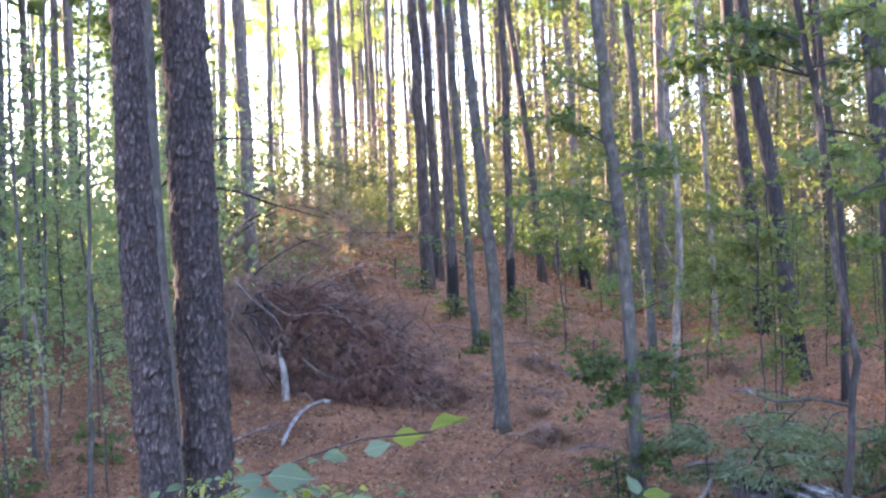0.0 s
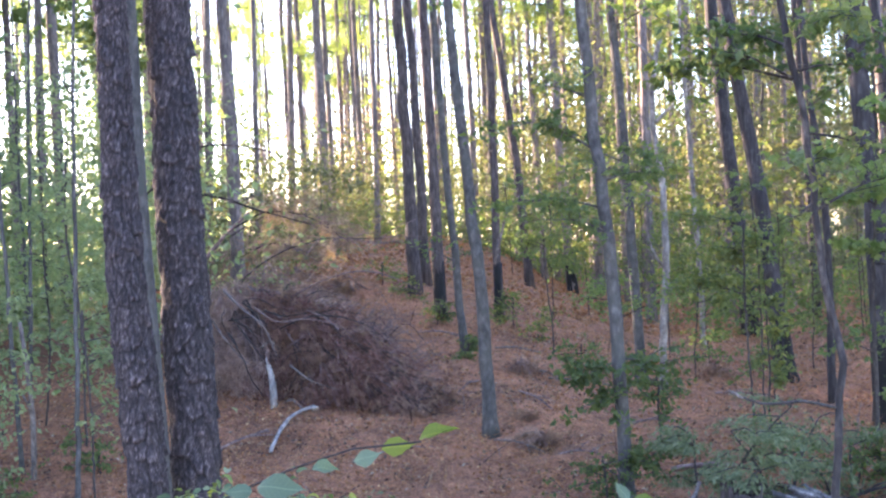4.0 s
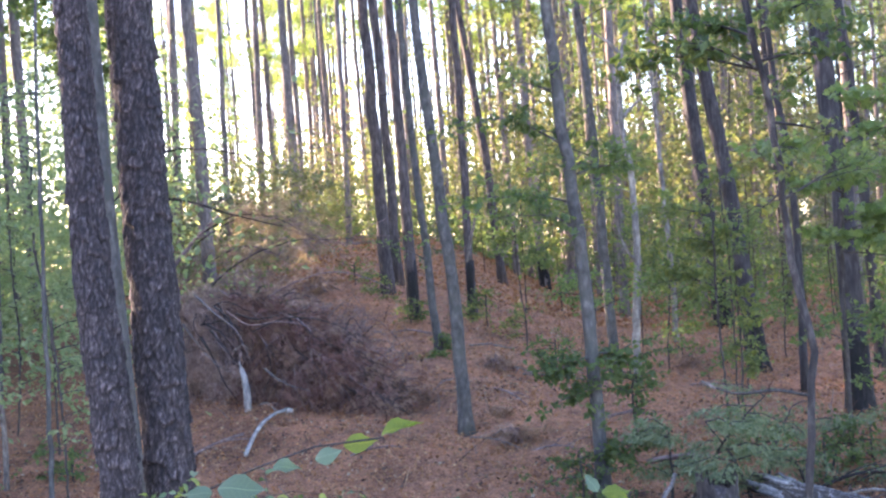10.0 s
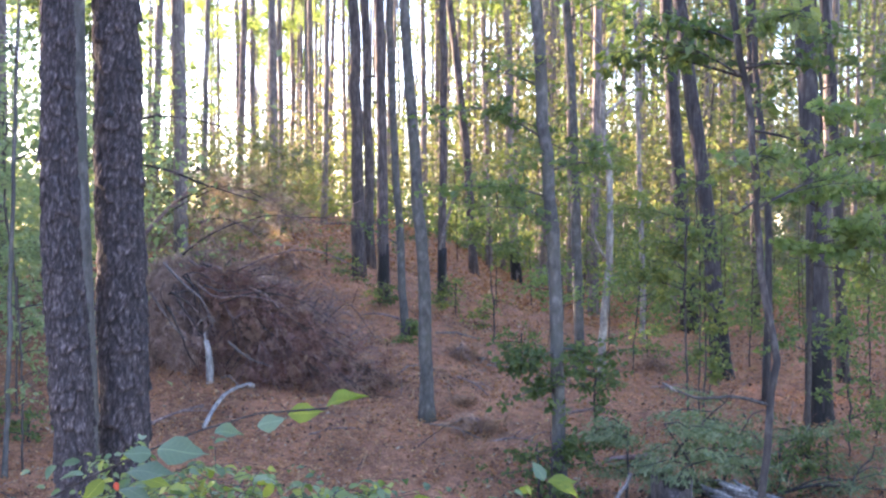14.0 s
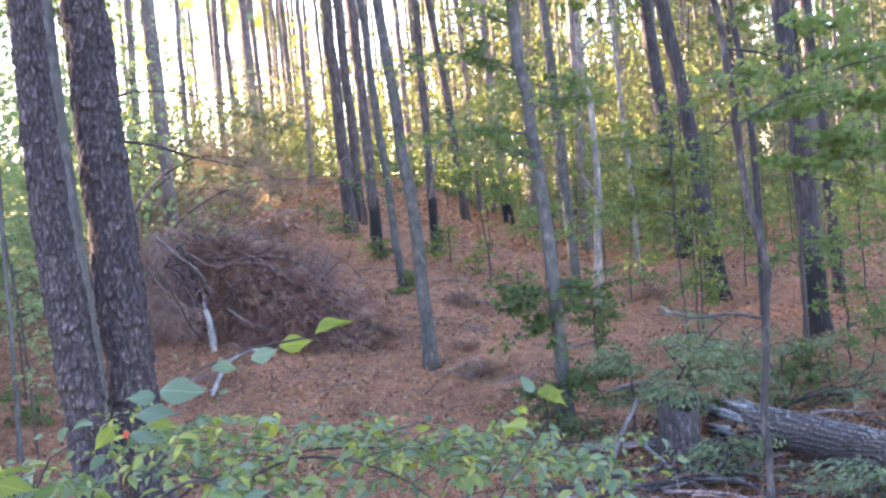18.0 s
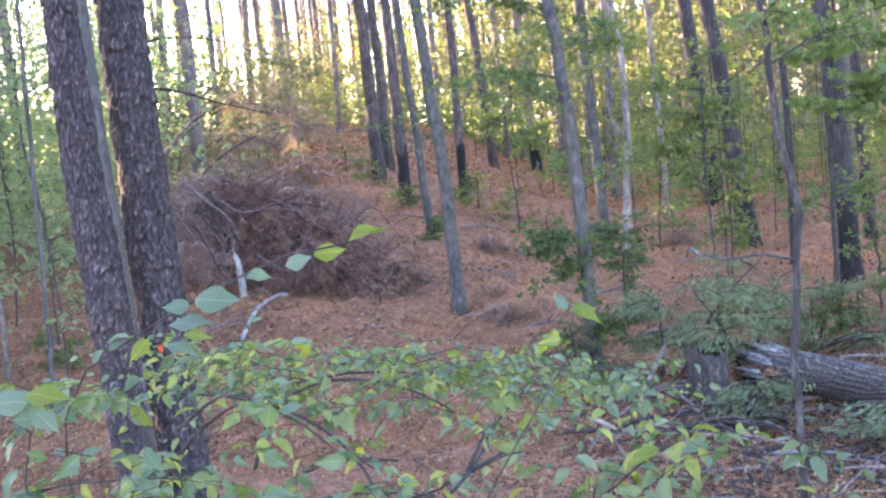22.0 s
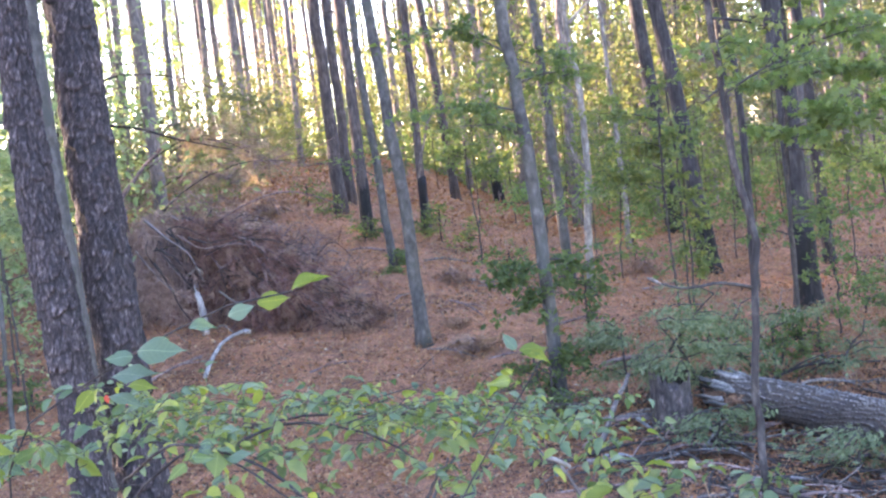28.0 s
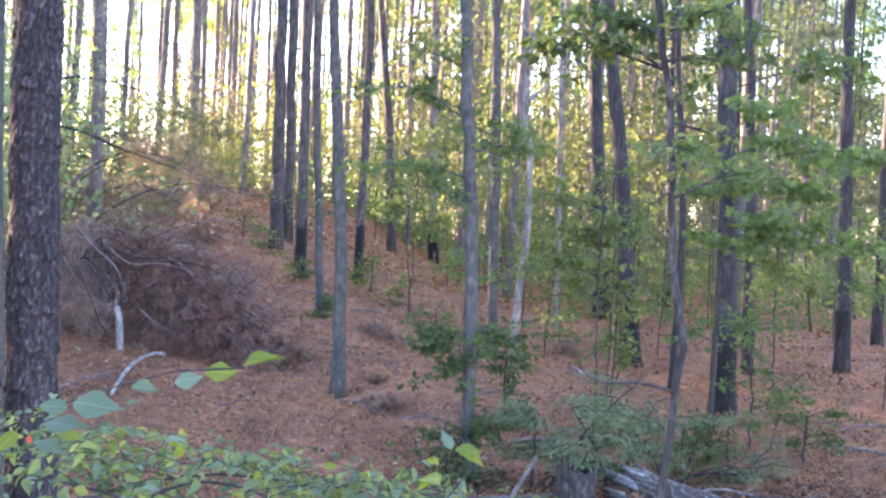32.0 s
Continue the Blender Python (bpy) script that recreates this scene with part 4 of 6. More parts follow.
hardwood(7.0, 0.024, 0.020, [(1.9, -0.15), (1.905, 1.0), (1.93, 1.43), (1.957, 1.70), (1.945, 1.86), (1.89, 2.05), (1.855, 2.40), (1.84, 2.66), (1.79, 3.18), (1.72, 3.55), (1.677, 3.83)], "kinked brown sapling with a broken side twig", "dark_sapling",
         [(3.0, (0.35, -0.2, -0.15), 60, 0.055, "leaf_yellow", 0.12), (3.3, (-0.75, 0.1, 0.12), 200, 0.07, "leaf_dark", 0.26), (3.3, (-0.5, -0.2, 0.16), 140, 0.07, "leaf_dark", 0.25), (3.35, (0.42, 0.1, 0.04), 220, 0.07, "leaf_dark", 0.28), (3.5, (-0.3, 0.2, 0.12), 170, 0.075, "leaf_dark", 0.2), (3.5, (0.3, -0.2, 0.15), 130, 0.075, "leaf_yellow", 0.2),
          (2.95, (0.02, -0.1, -0.2), 40, 0.06, "leaf_yellow", 0.08), (2.6, (-0.12, -0.05, -0.1), 30, 0.06, "leaf_yellow", 0.08), (2.55, (0.6, 0.2, 0.2), 90, 0.07, "leaf_green", 0.2),
          (0.25, (0.05, -0.05, 0.05), 40, 0.05, "leaf_green", 0.1)], top=5.5, seed=7)


# the broken side twig of the kinked sapling
def sapling_twig():
    ob = thing("broken_twig", (1.93, 7.0, 1.42), "bare side twig with a pale broken tip on the sapling", "branch")
    base = np.array([1.93, 7.0, 1.42])
    part("twig", tube(smooth_line(np.array([[1.93, 7.0, 1.42], [1.72, 6.97, 1.47], [1.5, 6.98, 1.46], [1.38, 6.99, 1.50]]) - base, 10, 0.002), np.linspace(0.011, 0.007, 10), 7), "sapling_bark", ob)
    part("broken_tip", tube(np.array([[1.39, 6.99, 1.495], [1.35, 7.0, 1.52], [1.312, 7.0, 1.545]]) - base, [0.008, 0.013, 0.006], 7), "dead_wood", ob, "pale split wood")


sapling_twig()


def sapling(x, y, height, material, leaves, size, spread, label, seed, low=0.25, r=0.018, bark="sapling_bark", group="understory saplings", boughs=7, name="sapling"):
    """A thin young tree with layered leafy boughs."""
    g = np.random.default_rng(seed)
    z0 = float(ground_z(x, y))
    line, px = [(x, z0)], x
    for k in range(1, 5):
        px += g.normal(0, 0.05) * height * 0.3
        line.append((px, z0 + height * k / 4))
    bs = []
    for k in range(boughs):
        a, h = g.uniform(0, 2 * np.pi), height * (low + (1 - low) * (k + g.uniform(0, 1)) / boughs)
        l = spread * g.uniform(0.6, 1.1)
        bs.append((z0 + h, (l * math.cos(a), l * math.sin(a), l * g.uniform(-0.05, 0.3)), int(leaves * 1.5) // boughs, size * 0.82, material, spread * 0.38))
    return hardwood(y, r, r * 0.5, line, label, bark, bs, top=z0 + height, seed=seed, name=name, group=group)


# leafy young tree whose wide bright boughs hang before the charred pine
hardwood(12.5, 0.026, 0.016, [(3.84, -0.1), (3.85, 1.0), (3.87, 2.2), (3.95, 3.2), (3.92, 4.2)], "young hardwood with wide boughs of fresh green lobed leaves", "sapling_bark",
         [(3.0, (-0.75, -0.5, 0.25), 210, 0.105, "leaf_bright", 0.30), (2.7, (-0.55, -0.7, 0.05), 190, 0.10, "leaf_bright", 0.28), (3.2, (0.75, -0.3, 0.15), 220, 0.105, "leaf_bright", 0.32), (2.8, (0.85, -0.6, 0.0), 220, 0.105, "leaf_bright", 0.32),
          (2.4, (0.45, -0.5, 0.05), 190, 0.10, "leaf_bright", 0.28), (2.3, (1.1, -0.3, 0.15), 200, 0.10, "leaf_bright", 0.30), (2.2, (-0.35, -0.5, 0.1), 130, 0.095, "leaf_bright", 0.22), (2.1, (0.75, -0.2, -0.2), 120, 0.095, "leaf_yellow", 0.25),
          (3.5, (0.25, -0.5, 0.1), 170, 0.10, "leaf_bright", 0.3), (1.4, (0.35, -0.3, 0.0), 70, 0.09, "leaf_green", 0.2), (1.2, (-0.4, -0.2, 0.1), 60, 0.085, "leaf_green", 0.18), (3.9, (0.9, -0.4, 0.2), 170, 0.10, "leaf_green", 0.35),
          (3.1, (1.5, -0.8, 0.1), 200, 0.105, "leaf_bright", 0.34), (2.2, (1.4, -0.8, 0.05), 170, 0.10, "leaf_bright", 0.3)], top=5.2, seed=8)

GREEN, YELLOW = "young hardwood with thin stem and light green leaves", "young hardwood with yellowing translucent leaves"
SAPLINGS = [
    # x, y, height, leaf kind, leaves, size, spread, low
    (2.72, 13.2, 2.6, "leaf_yellow", 900, 0.095, 0.62, 0.66), (3.05, 13.6, 2.0, "leaf_yellow", 260, 0.095, 0.26, 0.3), (3.3, 15.2, 2.9, "leaf_green", 380, 0.08, 0.6, 0.4), (0.95, 20.0, 2.0, "leaf_green", 420, 0.10, 0.65, 0.7),
    (1.5, 14.6, 1.75, "leaf_bright", 420, 0.075, 0.55, 0.75), (1.75, 13.4, 1.1, "leaf_dark", 260, 0.085, 0.35, 0.4), (1.2, 24.5, 2.4, "leaf_green", 380, 0.10, 0.7, 0.6),
    (3.1, 19.0, 1.6, "leaf_green", 330, 0.09, 0.6, 0.2), (3.9, 17.3, 1.3, "leaf_green", 340, 0.09, 0.5, 0.2), (5.3, 20.5, 1.7, "leaf_green", 420, 0.10, 0.7, 0.2),
    (4.5, 13.2, 1.5, "leaf_green", 380, 0.085, 0.55, 0.3), (6.1, 17.0, 2.6, "leaf_bright", 500, 0.09, 0.7, 0.5), (7.3, 16.0, 2.9, "leaf_green", 520, 0.09, 0.8, 0.5),
    (5.6, 24.0, 3.2, "leaf_green", 520, 0.11, 0.9, 0.4), (7.8, 26.0, 3.6, "leaf_green", 560, 0.12, 1.0, 0.3), (2.2, 28.0, 3.4, "leaf_yellow", 520, 0.12, 0.9, 0.3),
    (3.6, 30.0, 4.0, "leaf_green", 600, 0.13, 1.1, 0.3), (9.8, 24.0, 3.2, "leaf_green", 560, 0.11, 1.0, 0.3), (6.6, 31.0, 4.5, "leaf_yellow", 600, 0.13, 1.2, 0.3),
    (9.0, 18.5, 2.3, "leaf_green", 420, 0.09, 0.8, 0.45), (3.2, 22.5, 2.5, "leaf_yellow", 420, 0.10, 0.8, 0.4), (4.9, 28.5, 2.2, "leaf_green", 420, 0.12, 0.9, 0.2),
    (-4.85, 14.1, 3.4, "leaf_green", 420, 0.085, 0.55, 0.25), (-7.0, 15.2, 3.6, "leaf_green", 500, 0.09, 0.9, 0.3), (-8.0, 17.0, 4.4, "leaf_green", 620, 0.09, 0.9, 0.2),
    (-8.7, 18.0, 5.0, "leaf_green", 800, 0.10, 1.1, 0.2), (-9.1, 21.0, 5.5, "leaf_green", 700, 0.11, 1.2, 0.2), (-6.3, 22.0, 3.0, "leaf_green", 560, 0.10, 1.0, 0.2),
    (-4.2, 12.4, 2.0, "leaf_green", 200, 0.08, 0.4, 0.4), (-5.6, 14.8, 2.6, "leaf_green", 420, 0.085, 0.7, 0.2), (-10.0, 24.0, 4.0, "leaf_green", 650, 0.12, 1.2, 0.2),
    (-5.9, 30.0, 2.2, "leaf_yellow", 500, 0.11, 1.0, 0.1), (-4.6, 33.0, 2.4, "leaf_green", 520, 0.12, 1.1, 0.1), (-5.0, 27.5, 1.5, "leaf_yellow", 380, 0.10, 0.8, 0.1), (-2.1, 40.0, 2.0, "leaf_green", 380, 0.13, 1.0, 0.1),
    (-4.9, 11.6, 2.3, "leaf_green", 420, 0.08, 0.6, 0.15), (-5.7, 12.4, 3.0, "leaf_green", 520, 0.08, 0.7, 0.15), (-6.4, 13.6, 3.6, "leaf_green", 560, 0.085, 0.8, 0.15), (-7.4, 16.2, 4.2, "leaf_green", 620, 0.09, 0.9, 0.15),
    (-6.5, 18.6, 3.6, "leaf_green", 560, 0.09, 0.9, 0.15), (-7.5, 20.2, 4.4, "leaf_green", 620, 0.10, 1.0, 0.15),
    (10.5, 27.0, 9.0, "leaf_green", 1300, 0.14, 1.8, 0.3), (13.2, 31.0, 10.0, "leaf_green", 1300, 0.15, 2.0, 0.3), (9.0, 34.0, 9.5, "leaf_yellow", 1200, 0.15, 2.0, 0.35), (14.8, 36.0, 10.0, "leaf_green", 1200, 0.16, 2.0, 0.3),
    # next three rows: added to keep sun off the level ground
    (5.5, 35.5, 4.5, "leaf_green", 800, 0.13, 1.2, 0.2), (7.2, 37.0, 4.6, "leaf_green", 800, 0.13, 1.2, 0.2), (8.6, 38.6, 5.0, "leaf_green", 800, 0.14, 1.3, 0.2),
    (4.6, 26.6, 2.9, "leaf_green", 480, 0.10, 0.9, 0.1), (5.7, 27.6, 2.9, "leaf_bright", 480, 0.10, 0.9, 0.1), (6.7, 28.7, 2.8, "leaf_green", 480, 0.10, 0.9, 0.1), (6.0, 25.3, 2.2, "leaf_green", 420, 0.10, 0.8, 0.1),
    (7.3, 26.5, 2.3, "leaf_green", 420, 0.10, 0.8, 0.1), (8.5, 28.0, 2.4, "leaf_bright", 420, 0.10, 0.9, 0.1),
    (-3.9, 45.0, 2.5, "leaf_yellow", 420, 0.14, 1.2, 0.1), (-0.9, 30.0, 1.6, "leaf_yellow", 330, 0.11, 0.8, 0.1), (0.6, 34.0, 2.6, "leaf_green", 420, 0.13, 1.0, 0.2),
]
# flank leaves take the glare-lightened tone; many far ones a duller green
for k, (x, y, h, m, n, size, spread, low) in enumerate(SAPLINGS):
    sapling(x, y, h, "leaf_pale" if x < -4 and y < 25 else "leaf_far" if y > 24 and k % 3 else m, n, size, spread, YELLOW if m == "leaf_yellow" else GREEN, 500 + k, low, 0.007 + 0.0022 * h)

# low shrubs on the forest floor
SHRUBS = [(-1.6, 23.6, 0.5, "leaf_yellow"), (-1.0, 21.4, 0.4, "leaf_dark"), (-0.4, 18.4, 0.35, "leaf_green"), (0.35, 21.8, 0.6, "leaf_yellow"), (1.0, 20.8, 0.6, "leaf_yellow"), (1.3, 18.5, 0.45, "leaf_green"),
          (-2.3, 25.5, 0.5, "leaf_yellow"), (0.1, 22.2, 0.5, "leaf_dark"), (2.3, 17.0, 0.25, "leaf_green"), (1.1, 11.4, 0.5, "leaf_dark"), (1.0, 11.5, 0.6, "leaf_dark"), (4.4, 19.2, 0.6, "leaf_green"),
          (3.4, 11.9, 0.55, "leaf_dark"), (4.0, 12.3, 0.5, "leaf_green"), (4.9, 12.6, 0.55, "leaf_dark"), (3.0, 13.0, 0.5, "leaf_green"), (5.2, 14.3, 0.5, "leaf_green"),
          (3.6, 20.7, 0.6, "leaf_yellow"), (5.7, 26.5, 0.9, "leaf_yellow"), (7.0, 22.0, 0.8, "leaf_green"), (-4.4, 13.2, 0.35, "leaf_green"), (-5.2, 12.2, 0.4, "leaf_green")]
for k, (x, y, h, m) in enumerate(SHRUBS):
    sapling(x, y, h, m, 260, 0.07, 0.25 + 0.3 * h, "low leafy shrub on the forest floor", 700 + k, 0.15, 0.008, group="low shrubs", boughs=5, name="shrub")


# dry and half-dry bushes on the slope of the rise
g7 = np.random.default_rng(71)
for k in range(26):
    y = g7.uniform(18.6, 34)
    x = y * g7.uniform(-0.25, -0.135)
    if k % 2:
        sapling(x, y, g7.uniform(0.5, 1.0), "needle_grey", 300, 0.08, 0.5, "low dry brown bush with withered leaves", 760 + k, 0.1, 0.010, bark="brush", group="dry bushes", boughs=6, name="shrub")
    else:
        sapling(x, y, g7.uniform(0.4, 0.9), "leaf_olive" if k % 4 else "leaf_green", 260, 0.08, 0.5, "low leafy bush on the slope of the rise", 760 + k, 0.1, 0.008, group="low shrubs", boughs=5, name="shrub")


# taller hardwoods on the low flank, added, crowns mostly unseen, to shade the clearing
for k, (x, y) in enumerate([(-8.9, 20.5), (-7.9, 18.6), (-10.2, 22.8), (-9.3, 16.5), (-10.4, 33.0)]):
    bs = [(7.6 + 0.25 * i, (1.5 * math.cos(2.4 * i), 1.5 * math.sin(2.4 * i), 0.3), 260, 0.17, "leaf_green", 0.7) for i in range(12)]
    hardwood(y, 0.09, 0.06, [(x, 0.2), (x + 0.1, 4.0), (x + 0.15, 8.0)], "tall slim hardwood with a leafy crown, added for shade", "grey_bark", bs, top=11.5, seed=60 + k, group="flank hardwoods")


# ---- hardwoods of the middle storey, farther back ----
def midstory_model(seed, height, material, leaves, size):
    g = np.random.default_rng(seed)
    ob = thing("understory_tree", (0, 200 + seed, 0), "distant understory hardwood with backlit yellow-green leaves", "tree", "distant understory trees")
    stem = smooth_line([[0, 0, -0.2], [g.normal(0, 0.2), 0, height * 0.5], [g.normal(0, 0.5), 0, height * 0.95]], 10)
    part("trunk", tube(stem, np.linspace(0.08, 0.02, 10), 8), "grey_bark", ob)
    k = 30
    cz = height * g.uniform(0.18, 1.0, k)
    ca, cr = g.uniform(0, 6.28, k), height * 0.24 * g.uniform(0.2, 1, k)
    c = np.stack([cr * np.cos(ca), cr * np.sin(ca), cz], -1)
    at = np.repeat(c, leaves // k, 0) + g.normal(0, 1, (leaves // k * k, 3)) * np.array([0.09, 0.09, 0.035]) * height
    part("crown", scatter(*LEAF_S, at, g.uniform(0.6, 1.2, len(at)) * size, g.normal(0, 0.8, (len(at), 3)) + [0, 0, 1], None, 0.3), material, ob, smooth=False)["kind"] = "stuff"
    return ob


def midstory():
    models = [midstory_model(1, 9, "leaf_olive", 1700, 0.19), midstory_model(2, 11, "leaf_far", 2000, 0.19), midstory_model(3, 7, "leaf_green", 1500, 0.17), midstory_model(4, 13, "pine_needle", 1900, 0.2)]
    spots = [(7.5, 34), (12.5, 40), (5.2, 44), (17.0, 46)]
    for ob, (x, y) in zip(models, spots):
        ob.location = (x, y, float(ground_z(x, y)))
    g = np.random.default_rng(5)
    for k in range(38):
        y = g.uniform(38, 85)
        a = g.uniform(0.02, 0.48) if k < 12 else g.uniform(-0.5, 0.02)
        x = a * y
        if a < 0.02 and y < 52:
            y += 25
            x = a * y
        s = 1.0 if a > 0.02 else 0.62
        o = copy_thing(models[g.integers(0, 4) if a > 0.02 else (0, 2)[k % 2]], Matrix.Translation((x, y, float(ground_z(x, y)))) @ pose(0, 0, 0, 0, 0, g.uniform(0, 360)))
        o.scale = (s, s, s)


midstory()


def far_woods(name, a0, a1, y0, y1, clumps, per, top, size, material, seed, label, low=0.0):
    """Leafy mass of the woods beyond, as clumps of leaves from the floor upwards."""
    g = np.random.default_rng(seed)
    y = g.uniform(y0, y1, clumps)
    x = g.uniform(a0, a1, clumps) * y
    c = np.stack([x, y, ground_z(x, y) + top * (low + (1 - low) * g.uniform(0, 1, clumps) ** 1.4)], -1)
    c = c[~in_gap(x, y, 2.0)]
    at = np.repeat(c, per, 0) + g.normal(0, 1, (len(c) * per, 3)) * np.array([1.0, 1.0, 0.55])
    v, f = scatter(*LEAF_S, at, g.uniform(0.6, 1.3, len(at)) * size, g.normal(0, 0.8, (len(at), 3)) + [0, 0, 1], None, 0.3)
    tagged(new(name, mesh_of(name, v, f, material, False)), label, "woods", kind="stuff")


far_woods("far_woods", 0.05, 0.6, 50, 110, 230, 90, 10, 0.34, "leaf_far", 31, "distant green understory between the pines", 0.42)
far_woods("far_woods", 0.03, 0.55, 52, 110, 150, 90, 10, 0.34, "leaf_olive", 32, "distant sunlit yellow-green understory between the pines", 0.42)
far_woods("far_woods", 0.0, 0.6, 100, 128, 520, 60, 15, 0.5, "leaf_dark", 41, "dim green edge of the woods far off")
far_woods("far_woods", -0.6, 0.05, 48, 110, 480, 70, 6.5, 0.28, "leaf_yellow", 33, "low distant yellow-green thicket beyond the rise")
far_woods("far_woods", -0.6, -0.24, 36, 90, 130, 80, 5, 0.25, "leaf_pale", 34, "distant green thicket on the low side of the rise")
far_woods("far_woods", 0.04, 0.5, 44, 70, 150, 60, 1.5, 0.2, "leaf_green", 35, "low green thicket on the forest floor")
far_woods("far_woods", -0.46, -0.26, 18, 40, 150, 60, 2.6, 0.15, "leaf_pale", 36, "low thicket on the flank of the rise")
far_woods("far_woods", -0.2, 0.03, 41, 50, 90, 50, 0.8, 0.2, "leaf_green", 37, "low yellowing bushes along the crest")


far_woods("far_woods", -0.30, -0.085, 33, 46, 330, 60, 2.9, 0.13, "leaf_olive", 43, "olive thicket on the crest beside the trail")
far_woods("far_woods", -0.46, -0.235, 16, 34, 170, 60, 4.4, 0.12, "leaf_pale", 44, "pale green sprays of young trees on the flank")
# placed where it also blocks a sun patch on the level ground
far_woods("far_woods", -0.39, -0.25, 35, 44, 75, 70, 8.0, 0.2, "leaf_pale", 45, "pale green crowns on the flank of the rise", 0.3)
far_woods("far_woods", -0.13, 0.14, 62, 100, 190, 50, 14, 0.22, "leaf_gold", 46, "thin sunlit yellow foliage among the far pines", 0.12)
far_woods("far_woods", -0.118, -0.098, 47, 52, 14, 50, 5.5, 0.16, "rusty_needle", 48, "rusty dead foliage of a small pine beyond the crest", 0.35)
far_woods("far_woods", 0.03, 0.42, 30, 60, 300, 60, 11, 0.17, "leaf_olive", 47, "thin olive foliage among the pines", 0.2)
# unseen foliage off to the left, added to keep sun off the clearing
far_woods("far_woods", -2.2, -0.60, 9, 62, 1500, 40, 14, 0.76, "leaf_green", 38, "leafy mass added beside the clearing to block the sun")


# unseen foliage to the sides, added to block sky and leaking sun
far_woods("far_woods", 0.72, 2.6, 6, 46, 400, 45, 16, 0.5, "leaf_green", 49, "leafy crowns added out of view to dim the level ground", 0.22)
far_woods("far_woods", -0.63, -0.475, 18, 60, 170, 40, 11, 0.45, "leaf_green", 50, "leafy mass added beside the rise to block the sun")
far_woods("far_woods", -0.57, -0.485, 25, 35, 70, 40, 9, 0.4, "leaf_green", 51, "leafy mass added to block one low sun patch", 0.15)
far_woods("far_woods", -2.0, -0.62, 20, 64, 300, 50, 17, 0.7, "leaf_green", 42, "high leafy mass added to shade the trunks", 0.42)
far_woods("far_woods", -0.42, 0.06, 60, 112, 120, 40, 20, 0.34, "pine_needle", 39, "thin high pine foliage against the bright sky")
far_woods("far_woods", 0.16, 0.5, 26, 46, 190, 55, 1.3, 0.15, "leaf_green", 40, "low scattered undergrowth on the level ground")


# ---- brush pile ----
SPRAY = (np.concatenate([[[-0.02, 0, 0], [0.02, 0, 0]], *[[[math.sin(a) * 0.75 - 0.018, 0.35 + 0.6 * math.cos(a), 0.28 * math.sin(5 * a)], [math.sin(a) * 0.75 + 0.018, 0.35 + 0.6 * math.cos(a), 0.28 * math.sin(5 * a)]] for a in (-0.95, -0.55, -0.2, 0.15, 0.5, 0.9)]]),
         [np.array([[0, 1, 2 * k + 3, 2 * k + 2] for k in range(6)])])
HEAP_X = np.array([-4.3, -3.9, -3.4, -2.9, -2.4, -1.85, -1.4, -1.05, -0.8])
HEAP_TOP = np.array([1.75, 1.92, 1.95, 1.78, 1.6, 1.36, 1.08, 0.78, 0.5])


def heap_point(x, u, off=0.0):
    """A point on the face of the heap: u from the foot (0) to the crest (1)."""
    x, u = np.asarray(x, float), np.asarray(u, float)
    foot, crest = np.interp(x, [-4.0, -2.75, -2.0, -1.2], [16.25, 16.15, 15.45, 15.25]), 17.2
    y = foot + (crest - foot) * u
    low = ground_z(x, y)
    top = np.interp(x, HEAP_X, HEAP_TOP)
    return np.stack(np.broadcast_arrays(x, y - off, low + np.maximum(top - low, 0) * np.sin(np.clip(u, 0, 1) * np.pi / 2) ** 0.75 + off * 0.6), -1)


